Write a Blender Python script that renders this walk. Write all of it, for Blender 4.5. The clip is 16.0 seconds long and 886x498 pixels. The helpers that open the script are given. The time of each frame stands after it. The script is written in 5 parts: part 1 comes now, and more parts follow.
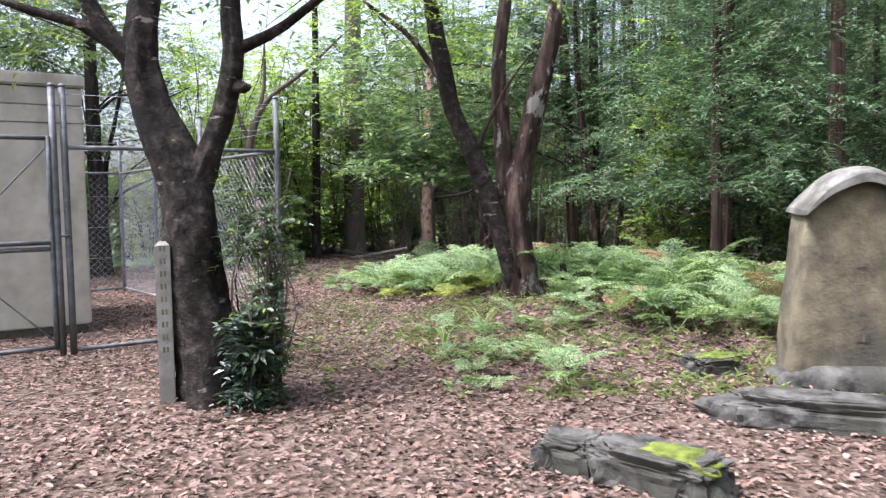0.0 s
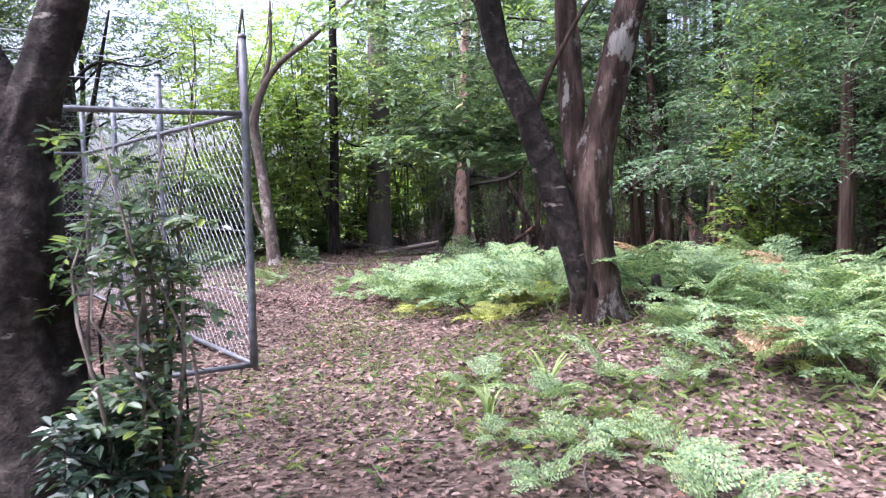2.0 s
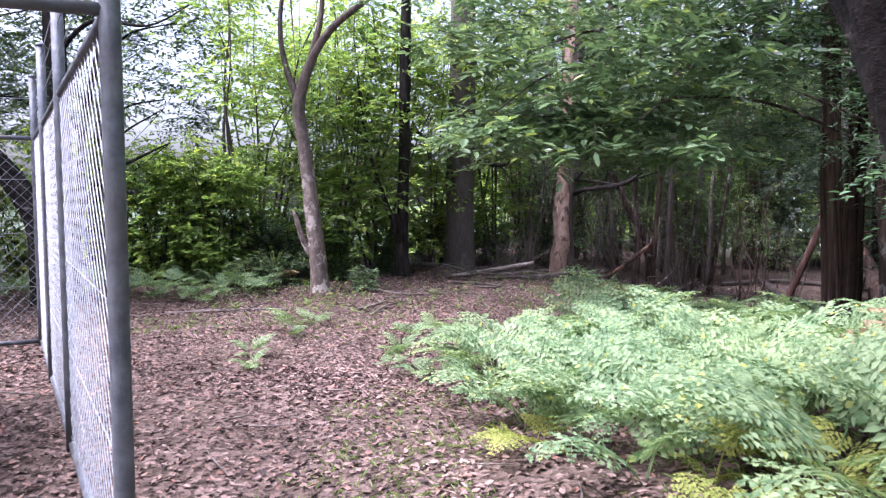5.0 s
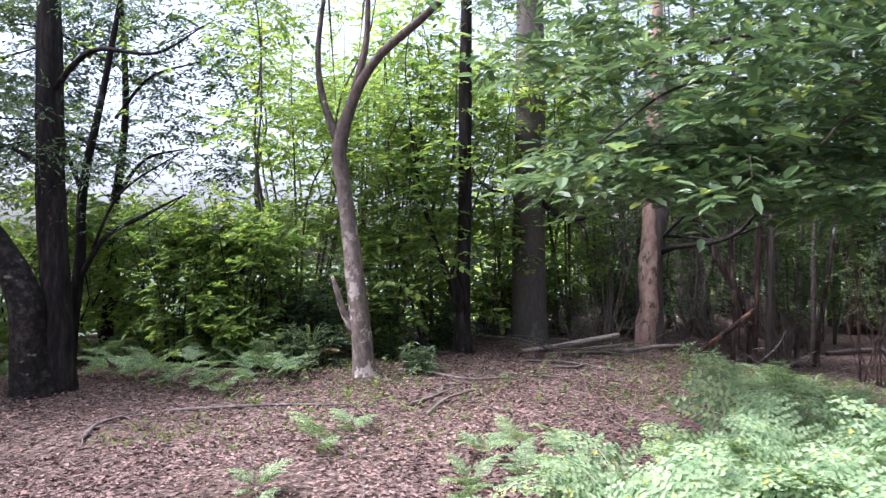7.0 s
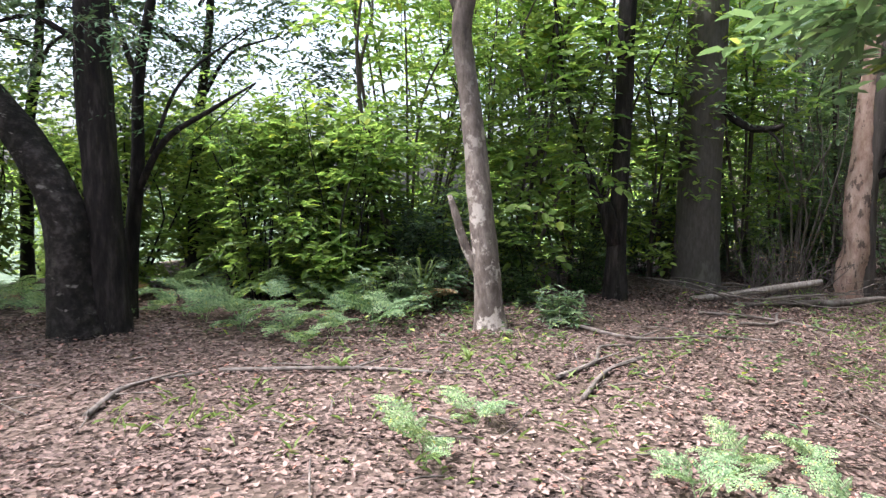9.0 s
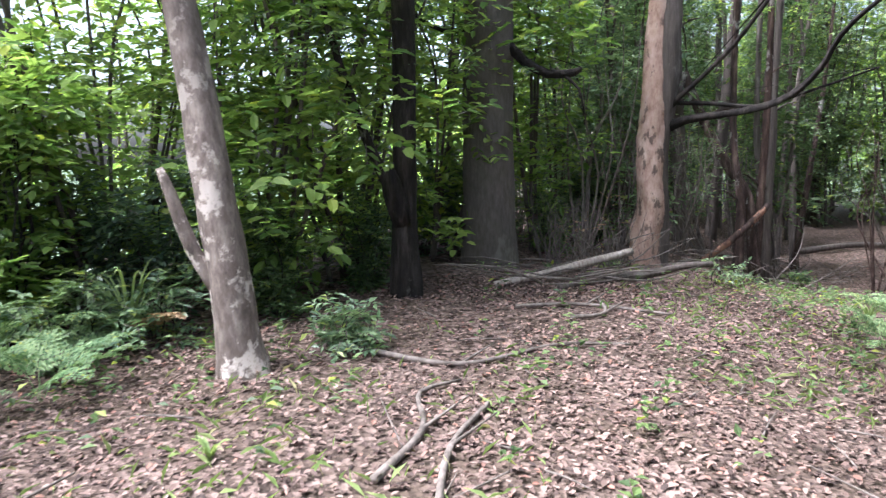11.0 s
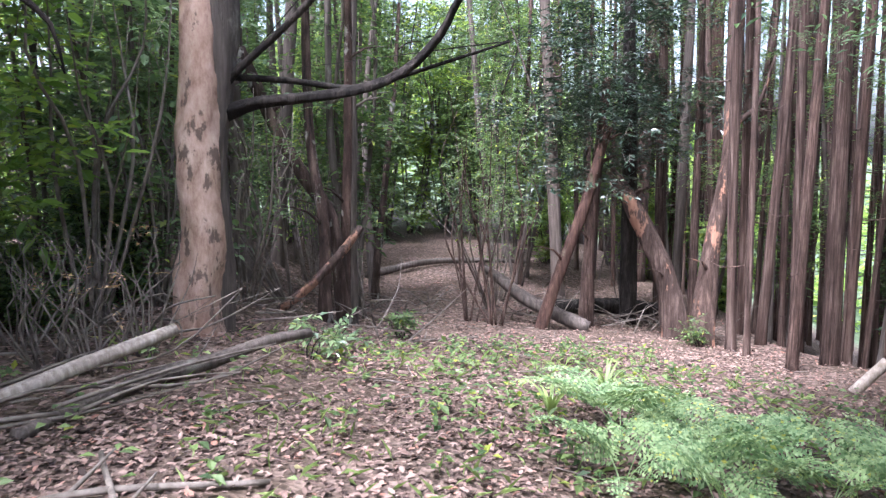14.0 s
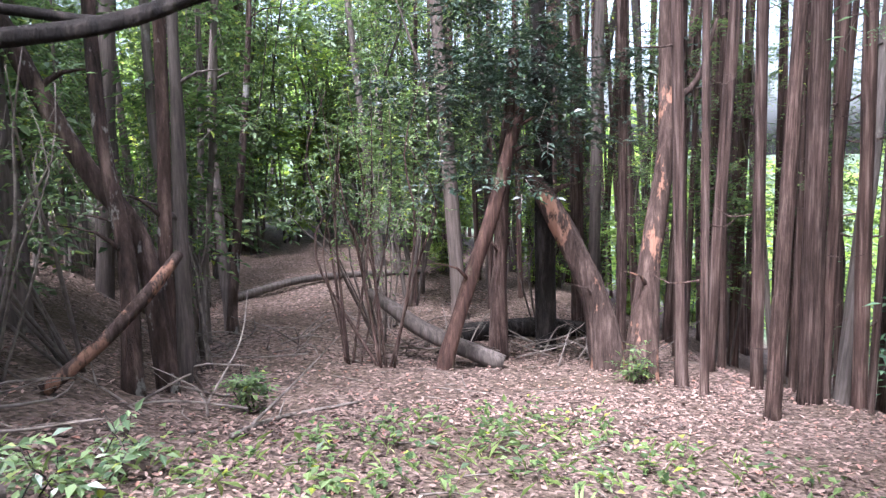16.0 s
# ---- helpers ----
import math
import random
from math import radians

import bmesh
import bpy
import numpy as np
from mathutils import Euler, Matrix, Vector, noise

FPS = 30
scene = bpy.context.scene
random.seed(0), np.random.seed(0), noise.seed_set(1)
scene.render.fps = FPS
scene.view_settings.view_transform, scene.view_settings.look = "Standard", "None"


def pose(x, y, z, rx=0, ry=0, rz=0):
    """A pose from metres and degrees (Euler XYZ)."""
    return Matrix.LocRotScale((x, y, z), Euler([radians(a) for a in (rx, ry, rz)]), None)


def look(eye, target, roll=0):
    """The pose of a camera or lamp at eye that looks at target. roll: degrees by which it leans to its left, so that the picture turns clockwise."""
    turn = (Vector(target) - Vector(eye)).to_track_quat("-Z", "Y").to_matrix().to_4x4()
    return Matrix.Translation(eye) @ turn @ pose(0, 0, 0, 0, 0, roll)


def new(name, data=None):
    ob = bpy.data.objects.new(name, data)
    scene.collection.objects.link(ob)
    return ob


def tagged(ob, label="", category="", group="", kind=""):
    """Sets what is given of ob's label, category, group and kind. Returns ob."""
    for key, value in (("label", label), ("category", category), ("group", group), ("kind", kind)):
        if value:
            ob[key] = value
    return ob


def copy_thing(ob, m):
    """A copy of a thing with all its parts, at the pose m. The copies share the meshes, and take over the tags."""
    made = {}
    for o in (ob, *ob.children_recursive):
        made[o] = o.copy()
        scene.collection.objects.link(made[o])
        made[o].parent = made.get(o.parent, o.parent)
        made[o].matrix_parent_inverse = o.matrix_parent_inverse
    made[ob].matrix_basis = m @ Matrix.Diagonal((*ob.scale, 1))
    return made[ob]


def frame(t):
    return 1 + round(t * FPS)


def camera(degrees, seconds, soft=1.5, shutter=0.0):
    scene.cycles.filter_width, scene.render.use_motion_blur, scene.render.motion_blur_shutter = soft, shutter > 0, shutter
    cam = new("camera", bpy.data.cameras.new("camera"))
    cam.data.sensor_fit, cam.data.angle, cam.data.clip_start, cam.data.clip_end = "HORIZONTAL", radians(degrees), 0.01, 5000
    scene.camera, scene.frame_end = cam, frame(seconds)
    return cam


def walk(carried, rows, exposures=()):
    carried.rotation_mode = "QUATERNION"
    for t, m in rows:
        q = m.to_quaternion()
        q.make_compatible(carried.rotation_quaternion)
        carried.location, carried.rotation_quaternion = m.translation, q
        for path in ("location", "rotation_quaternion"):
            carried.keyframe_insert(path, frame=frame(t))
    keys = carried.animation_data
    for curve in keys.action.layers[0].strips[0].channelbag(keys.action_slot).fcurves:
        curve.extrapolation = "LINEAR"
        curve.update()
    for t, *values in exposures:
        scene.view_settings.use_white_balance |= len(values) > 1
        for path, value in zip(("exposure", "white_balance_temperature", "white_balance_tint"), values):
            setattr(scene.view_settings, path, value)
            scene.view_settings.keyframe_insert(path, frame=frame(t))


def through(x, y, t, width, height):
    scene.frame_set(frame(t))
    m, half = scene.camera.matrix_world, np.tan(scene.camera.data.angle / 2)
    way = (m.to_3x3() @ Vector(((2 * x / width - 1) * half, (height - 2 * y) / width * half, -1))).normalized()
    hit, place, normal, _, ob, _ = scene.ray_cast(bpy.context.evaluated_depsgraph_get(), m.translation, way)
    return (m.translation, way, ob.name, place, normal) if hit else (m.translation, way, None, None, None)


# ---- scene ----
# ---- camera ----
cam = camera(60.8, 16.0, soft=1.3, shutter=0.2)
METRES, EYE = 18.5, 1.5
ROWS = [
    (0.0, 0.0, 0.0, 0.0, -0.06, -3.78, 0.89),
    (0.5, -0.0033, 0.0299, -0.0001, 2.28, -4.09, 0.63),
    (1.0, -0.0018, 0.0651, -0.0003, 2.15, -3.74, 0.96),
    (1.5, -0.0029, 0.1007, -0.0002, 2.13, -3.9, 1.41),
    (2.0, -0.0025, 0.1376, -0.002, 2.57, -4.62, 0.99),
    (2.5, -0.0049, 0.1728, -0.0023, 3.54, -4.85, -0.13),
    (3.0, -0.0059, 0.2091, -0.0015, 6.28, -4.26, -1.44),
    (3.2, -0.0064, 0.2232, -0.0014, 7.5, -4.2, -1.7),
    (5.3, -0.0286, 0.3478, 0.0012, 8.9, -4.35, 0.0),
    (5.5, -0.0303, 0.3598, 0.0013, 9.05, -3.37, -0.13),
    (6.0, -0.0347, 0.3893, 0.0015, 9.72, -0.33, -0.17),
    (6.5, -0.0434, 0.4128, 0.0034, 11.16, 0.75, 1.15),
    (7.0, -0.0544, 0.4369, 0.002, 12.8, 0.1, 0.5),
    (7.5, -0.0663, 0.4647, -0.004, 17.08, -2.38, -0.19),
    (8.0, -0.0765, 0.4933, -0.0067, 20.54, -4.78, -0.55),
    (8.2, -0.0806, 0.5046, -0.0069, 24.0, -3.85, -0.5),
    (10.5, -0.1252, 0.6355, -0.0086, 8.79, -8.24, 0.88),
    (11.0, -0.1345, 0.6649, -0.0091, 2.5, -7.83, 1.49),
    (11.5, -0.1371, 0.6963, -0.0092, -3.95, -5.9, 0.95),
    (12.0, -0.1369, 0.7278, -0.0109, -13.32, -6.72, -0.05),
    (12.5, -0.1301, 0.7586, -0.0114, -20.1, -6.88, 0.89),
    (13.0, -0.1226, 0.7896, -0.0122, -25.46, -6.42, -0.16),
    (13.5, -0.1092, 0.8158, -0.0149, -29.57, -7.39, 0.4),
    (14.0, -0.0946, 0.8446, -0.0162, -30.64, -7.42, 0.2),
    (14.5, -0.0787, 0.8694, -0.0172, -33.25, -7.74, 0.13),
    (15.0, -0.0597, 0.8965, -0.018, -35.29, -6.85, 0.5),
    (15.5, -0.0416, 0.9208, -0.0197, -38.44, -5.58, 0.82),
    (16.0, -0.0208, 0.9449, -0.0214, -38.98, -7.54, 1.24),
]
walk(cam, [(t, pose(METRES * x, METRES * y, EYE + METRES * z, 90 + pitch, roll, yaw)) for t, x, y, z, yaw, pitch, roll in ROWS],
     [(0.0, 1.7, 5850, 14), (1.0, 1.85, 5750, 19), (3.0, 1.98, 5450, 26), (5.5, 1.9, 5500, 27), (7.5, 1.85, 5650, 18), (8.2, 2.0, 5850, 12), (10.3, 2.3, 5600, 11), (12.0, 2.6, 5450, 13), (16.0, 2.68, 5450, 17)])

# ---- light: bright hazy sky, soft sun high at the far left ----
world = bpy.data.worlds.new("sky")
scene.world = world
world.use_nodes = True
sky = world.node_tree.nodes.new("ShaderNodeTexSky")
sky.sky_type, sky.sun_disc = "NISHITA", False
SUN_EL, SUN_AZ = radians(62), radians(245)
sky.sun_elevation, sky.sun_rotation = SUN_EL, SUN_AZ
sky.air_density, sky.dust_density, sky.ozone_density = 1.0, 6.0, 1.0
haze = world.node_tree.nodes.new("ShaderNodeHueSaturation")
haze.inputs["Saturation"].default_value = 0.55
world.node_tree.links.new(sky.outputs[0], haze.inputs["Color"])
world.node_tree.links.new(haze.outputs[0], world.node_tree.nodes["Background"].inputs[0])
world.node_tree.nodes["Background"].inputs[1].default_value = 0.15
sun = new("sun", bpy.data.lights.new("sun", "SUN"))
sun.data.energy, sun.data.angle, sun.data.color = 2.3, radians(12), (1.0, 0.96, 0.91)
to_sun = Vector((math.sin(SUN_AZ) * math.cos(SUN_EL), math.cos(SUN_AZ) * math.cos(SUN_EL), math.sin(SUN_EL)))
sun.matrix_world = look(to_sun * 50, (0, 0, 0))

rng = np.random.default_rng(7)


# ---- materials ----
def material(name, rough=0.8, spec=0.3):
    m = bpy.data.materials.new(name)
    m.use_nodes = True
    b = m.node_tree.nodes["Principled BSDF"]
    b.inputs["Roughness"].default_value = rough
    b.inputs["Specular IOR Level"].default_value = spec
    return m, m.node_tree, b


def ramp(nt, source, stops):
    r = nt.nodes.new("ShaderNodeValToRGB")
    while len(r.color_ramp.elements) < len(stops):
        r.color_ramp.elements.new(0.5)
    for e, (p, c) in zip(r.color_ramp.elements, stops):
        e.position, e.color = p, (*c, 1)
    nt.links.new(source, r.inputs[0])
    return r.outputs[0]


def noise_tex(nt, scale, detail=4, stretch=(1, 1, 1), rough=0.6, kind="ShaderNodeTexNoise"):
    tc, mp, n = nt.nodes.new("ShaderNodeTexCoord"), nt.nodes.new("ShaderNodeMapping"), nt.nodes.new(kind)
    mp.inputs["Scale"].default_value = stretch
    nt.links.new(tc.outputs["Object"], mp.inputs[0])
    nt.links.new(mp.outputs[0], n.inputs["Vector"])
    n.inputs["Scale"].default_value = scale
    if kind == "ShaderNodeTexNoise":
        n.inputs["Detail"].default_value, n.inputs["Roughness"].default_value = detail, rough
    return n


def blend(nt, fac, a, b, mode="MIX"):
    m = nt.nodes.new("ShaderNodeMix")
    m.data_type, m.blend_type = "RGBA", mode
    for sock, v in ((m.inputs[0], fac), (m.inputs[6], a), (m.inputs[7], b)):
        if isinstance(v, (int, float)):
            sock.default_value = v
        elif isinstance(v, tuple):
            sock.default_value = (*v, 1)
        else:
            nt.links.new(v, sock)
    return m.outputs[2]


def bump(nt, b, height, strength=0.5, distance=0.02):
    n = nt.nodes.new("ShaderNodeBump")
    n.inputs["Strength"].default_value, n.inputs["Distance"].default_value = strength, distance
    nt.links.new(height, n.inputs["Height"])
    nt.links.new(n.outputs[0], b.inputs["Normal"])


def bark(name, dark, mid, light, furrow=18, flat=0.12, patch=None, patch_scale=3.0, patch_at=0.52, depth=0.02, patch_z=0.55, foot=None):
    """Bark: fibrous furrows along the stem, large stains, and pale or bare patches."""
    m, nt, b = material(name, 0.9, 0.15)
    f = noise_tex(nt, furrow, 6, (1, 1, flat), 0.7)
    col = ramp(nt, f.outputs[0], [(0.3, dark), (0.5, mid), (0.72, light)])
    st = noise_tex(nt, 2.2, 5, (1, 1, 0.5))
    col = blend(nt, ramp(nt, st.outputs[0], [(0.4, (0, 0, 0)), (0.65, (0.6, 0.6, 0.6))]), col, dark)
    if patch:
        p = noise_tex(nt, patch_scale, 6, (1, 1, patch_z), 0.65)
        col = blend(nt, ramp(nt, p.outputs[0], [(patch_at, (0, 0, 0)), (patch_at + 0.05, (0.9, 0.9, 0.9))]), col, patch)
    # foot: height range over which the colour darkens, bark tone and painted shade together
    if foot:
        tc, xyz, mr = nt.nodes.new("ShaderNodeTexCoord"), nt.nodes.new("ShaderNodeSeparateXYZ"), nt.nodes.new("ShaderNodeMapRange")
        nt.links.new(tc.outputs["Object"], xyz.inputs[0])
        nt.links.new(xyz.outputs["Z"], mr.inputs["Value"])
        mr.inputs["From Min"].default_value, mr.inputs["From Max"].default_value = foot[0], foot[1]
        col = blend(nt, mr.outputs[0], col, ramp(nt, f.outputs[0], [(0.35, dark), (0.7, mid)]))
    tone = nt.nodes.new("ShaderNodeObjectInfo")
    col = blend(nt, 0.5, col, ramp(nt, tone.outputs["Random"], [(0, (0.55, 0.5, 0.48)), (0.6, (1, 1, 1)), (1, (1.0, 0.88, 0.82))]), "MULTIPLY")
    nt.links.new(col, b.inputs["Base Color"])
    bump(nt, b, f.outputs[0], 0.9, depth)
    return m


def leaf_material(name, low, high, rare=None, through=0.35, rough=0.45, gloss=0.35):
    """Leaves: each its own tint, with light coming through the blade."""
    m, nt, b = material(name, rough, gloss)
    g = nt.nodes.new("ShaderNodeNewGeometry")
    stops = [(0.0, low), (0.85, high)]
    if rare:
        stops += [(0.94, high), (0.97, rare)]
    col = ramp(nt, g.outputs["Random Per Island"], stops)
    big = noise_tex(nt, 0.9, 3)
    col = blend(nt, 0.5, col, ramp(nt, big.outputs[0], [(0.3, (0.45, 0.5, 0.45)), (0.7, (1, 1, 1))]), "MULTIPLY")
    oi = nt.nodes.new("ShaderNodeObjectInfo")
    col = blend(nt, 0.35, col, ramp(nt, oi.outputs["Random"], [(0, (0.35, 0.5, 0.45)), (0.6, (1, 1, 1)), (1, (1, 0.95, 0.7))]), "MULTIPLY")
    nt.links.new(col, b.inputs["Base Color"])
    t, mix = nt.nodes.new("ShaderNodeBsdfTranslucent"), nt.nodes.new("ShaderNodeMixShader")
    nt.links.new(blend(nt, 1.0, col, (1.0, 1.06, 0.7), "MULTIPLY"), t.inputs[0])
    mix.inputs[0].default_value = through
    nt.links.new(b.outputs[0], mix.inputs[1])
    nt.links.new(t.outputs[0], mix.inputs[2])
    nt.links.new(mix.outputs[0], nt.nodes["Material Output"].inputs[0])
    return m


def mottled(name, a, b_col, scale=8, rough=0.8, metal=0.0, stain=None, strength=0.3, fine=60):
    m, nt, b = material(name, rough)
    n = noise_tex(nt, scale, 6)
    col = ramp(nt, n.outputs[0], [(0.35, a), (0.65, b_col)])
    if stain:
        s = noise_tex(nt, scale * 0.35, 5, (1, 1, 0.35))
        col = blend(nt, ramp(nt, s.outputs[0], [(0.48, (0, 0, 0)), (0.62, (0.8, 0.8, 0.8))]), col, stain)
    nt.links.new(col, b.inputs["Base Color"])
    b.inputs["Metallic"].default_value = metal
    bump(nt, b, noise_tex(nt, fine, 4).outputs[0], strength, 0.01)
    return m


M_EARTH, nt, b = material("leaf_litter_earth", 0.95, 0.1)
v = noise_tex(nt, 26, kind="ShaderNodeTexVoronoi")
col = ramp(nt, v.outputs["Color"], [(0.1, (0.035, 0.025, 0.02)), (0.5, (0.11, 0.076, 0.062)), (0.9, (0.23, 0.165, 0.14))])
col = blend(nt, ramp(nt, noise_tex(nt, 1.1, 5).outputs[0], [(0.4, (0, 0, 0)), (0.7, (0.75, 0.75, 0.75))]), col, (0.07, 0.05, 0.035))
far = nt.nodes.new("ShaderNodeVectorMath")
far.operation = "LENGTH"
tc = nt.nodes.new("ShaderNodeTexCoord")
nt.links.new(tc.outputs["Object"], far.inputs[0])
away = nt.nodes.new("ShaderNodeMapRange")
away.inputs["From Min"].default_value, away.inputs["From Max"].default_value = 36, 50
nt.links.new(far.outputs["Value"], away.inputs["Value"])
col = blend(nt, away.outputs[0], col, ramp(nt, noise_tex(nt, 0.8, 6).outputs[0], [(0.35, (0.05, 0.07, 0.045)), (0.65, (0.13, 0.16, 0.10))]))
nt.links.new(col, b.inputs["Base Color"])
bump(nt, b, v.outputs["Distance"], 0.8, 0.03)

M_LITTER, nt, b = material("dead_leaves", 0.75, 0.25)
g = nt.nodes.new("ShaderNodeNewGeometry")
col = ramp(nt, g.outputs["Random Per Island"], [(0.0, (0.04, 0.026, 0.022)), (0.3, (0.115, 0.074, 0.06)), (0.6, (0.21, 0.138, 0.115)),
                                                (0.88, (0.30, 0.21, 0.178)), (1.0, (0.29, 0.14, 0.10))])
col = blend(nt, 0.6, col, ramp(nt, noise_tex(nt, 0.7, 4).outputs[0], [(0.3, (0.3, 0.27, 0.27)), (0.65, (1, 1, 1))]), "MULTIPLY")
nt.links.new(col, b.inputs["Base Color"])

M_BARK_A = bark("rough_dark_bark", (0.008, 0.007, 0.006), (0.03, 0.024, 0.021), (0.11, 0.092, 0.08), 11, 1.0, (0.24, 0.21, 0.185), 5, 0.62, 0.05, 2.6)
M_BARK_B = bark("flaking_red_bark", (0.008, 0.006, 0.005), (0.065, 0.042, 0.035), (0.22, 0.155, 0.13), 9, 0.2, (0.25, 0.235, 0.215), 5, 0.57, 0.08)
# grey-brown upper bark, with the shade on the upper stem also in the colour
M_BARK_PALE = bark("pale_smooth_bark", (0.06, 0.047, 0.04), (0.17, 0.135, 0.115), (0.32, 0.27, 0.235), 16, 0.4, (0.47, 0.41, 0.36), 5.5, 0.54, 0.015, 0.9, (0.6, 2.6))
M_BARK_GREY = bark("grey_brown_bark", (0.05, 0.042, 0.038), (0.11, 0.09, 0.08), (0.19, 0.16, 0.145), 26, 0.08, (0.17, 0.155, 0.135), 2.0, 0.6, 0.012)
M_BARK_SMOOTH = bark("smooth_mottled_bark", (0.07, 0.058, 0.05), (0.105, 0.088, 0.078), (0.145, 0.122, 0.108), 34, 0.3, (0.14, 0.125, 0.105), 2.5, 0.58, 0.006)
# near-black bark for the darkest trunks, limbs and dead branches
M_BARK_DARK = bark("blackish_bark", (0.007, 0.006, 0.006), (0.026, 0.021, 0.019), (0.075, 0.062, 0.055), 14, 0.2, (0.11, 0.105, 0.09), 5, 0.63, 0.05)
M_BARK_BARE = bark("peeled_orange_wood", (0.20, 0.115, 0.085), (0.46, 0.31, 0.25), (0.66, 0.50, 0.42), 9, 0.45, (0.12, 0.085, 0.07), 8.0, 0.55, 0.03)
M_BARK_CEDAR = bark("cedar_bark", (0.012, 0.008, 0.007), (0.095, 0.06, 0.05), (0.23, 0.17, 0.148), 24, 0.04, depth=0.05)
M_BARK_RED = bark("red_rotting_wood", (0.02, 0.011, 0.009), (0.065, 0.036, 0.029), (0.15, 0.088, 0.065), 20, 0.1, (0.08, 0.07, 0.045), 4, 0.58, 0.03)
M_BARK_PATCH = bark("dark_bark_with_bare_patches", (0.02, 0.013, 0.011), (0.075, 0.05, 0.042), (0.18, 0.13, 0.112), 18, 0.12, (0.30, 0.165, 0.115), 4.5, 0.55, 0.05, 0.4)
M_POLE = bark("weathered_grey_wood", (0.14, 0.11, 0.09), (0.28, 0.235, 0.205), (0.44, 0.39, 0.35), 30, 0.06, (0.15, 0.12, 0.09), 4, 0.58, 0.012)
M_TWIG = mottled("dry_twig", (0.07, 0.055, 0.045), (0.19, 0.155, 0.135), 12)
M_LEAF_DARK = leaf_material("dark_evergreen_leaf", (0.05, 0.085, 0.05), (0.16, 0.22, 0.115), (0.30, 0.36, 0.09), 0.48, 0.35, 0.5)
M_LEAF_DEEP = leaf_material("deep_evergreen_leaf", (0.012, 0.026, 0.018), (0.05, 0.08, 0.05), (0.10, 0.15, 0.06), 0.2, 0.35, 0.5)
M_LEAF_MID = leaf_material("green_leaf", (0.05, 0.085, 0.04), (0.20, 0.275, 0.11), (0.38, 0.42, 0.08), 0.5)
M_LEAF_LIGHT = leaf_material("light_green_leaf", (0.15, 0.245, 0.065), (0.45, 0.55, 0.16), (0.54, 0.56, 0.10), 0.66)
M_LEAF_MINT = leaf_material("pale_chestnut_leaf", (0.085, 0.14, 0.075), (0.31, 0.40, 0.21), (0.46, 0.50, 0.13), 0.45, 0.35, 0.6)
M_LEAF_CEDAR = leaf_material("cypress_spray", (0.06, 0.105, 0.07), (0.21, 0.315, 0.19), None, 0.38, 0.6, 0.3)
M_FERN = leaf_material("fern_green", (0.12, 0.205, 0.09), (0.40, 0.50, 0.27), (0.52, 0.50, 0.12), 0.4, 0.6, 0.3)
M_FERN_DRY = leaf_material("withered_fern", (0.34, 0.20, 0.11), (0.50, 0.34, 0.22), None, 0.3, 0.7, 0.2)
M_FERN_YELLOW = leaf_material("yellowing_fern", (0.30, 0.34, 0.08), (0.46, 0.46, 0.13), None, 0.4, 0.6, 0.25)
M_GRASS = leaf_material("grass_green", (0.17, 0.24, 0.07), (0.36, 0.43, 0.17), (0.46, 0.40, 0.22), 0.4)
M_STEEL = mottled("weathered_galvanised_steel", (0.09, 0.095, 0.108), (0.17, 0.175, 0.19), 14, 0.6, 0.4, (0.10, 0.09, 0.085))
M_WIRE = mottled("galvanised_wire", (0.20, 0.205, 0.22), (0.32, 0.325, 0.345), 20, 0.6, 0.3)
M_CONCRETE = mottled("stained_concrete", (0.30, 0.275, 0.235), (0.42, 0.39, 0.34), 3, 0.9, 0, (0.17, 0.16, 0.13))
M_STONE = mottled("lichened_stone", (0.06, 0.052, 0.039), (0.17, 0.145, 0.095), 5, 0.9, 0, (0.055, 0.05, 0.042), 0.8, 40)
M_CAP = mottled("pale_weathered_stone", (0.07, 0.066, 0.057), (0.21, 0.2, 0.18), 7, 0.9, 0, (0.07, 0.065, 0.05), 0.6, 40)
# dark tone with the shade of recesses put into the colour
M_RECESS_SHADE = mottled("recess_shade", (0.08, 0.07, 0.06), (0.13, 0.11, 0.09), 20)
M_ROCK = mottled("grey_field_stone", (0.018, 0.017, 0.015), (0.125, 0.118, 0.108), 7, 0.9, 0, (0.04, 0.038, 0.03), 1.0, 22)
M_MOSS = mottled("moss", (0.05, 0.075, 0.012), (0.17, 0.19, 0.035), 14, 0.95, 0, None, 0.9, 90)
M_POST = mottled("weathered_white_post", (0.17, 0.16, 0.145), (0.29, 0.275, 0.25), 9, 0.85, 0, (0.2, 0.18, 0.16))


# ---- helpers ----
def smooth01(t):
    t = min(max(t, 0.0), 1.0)
    return t * t * (3 - 2 * t)


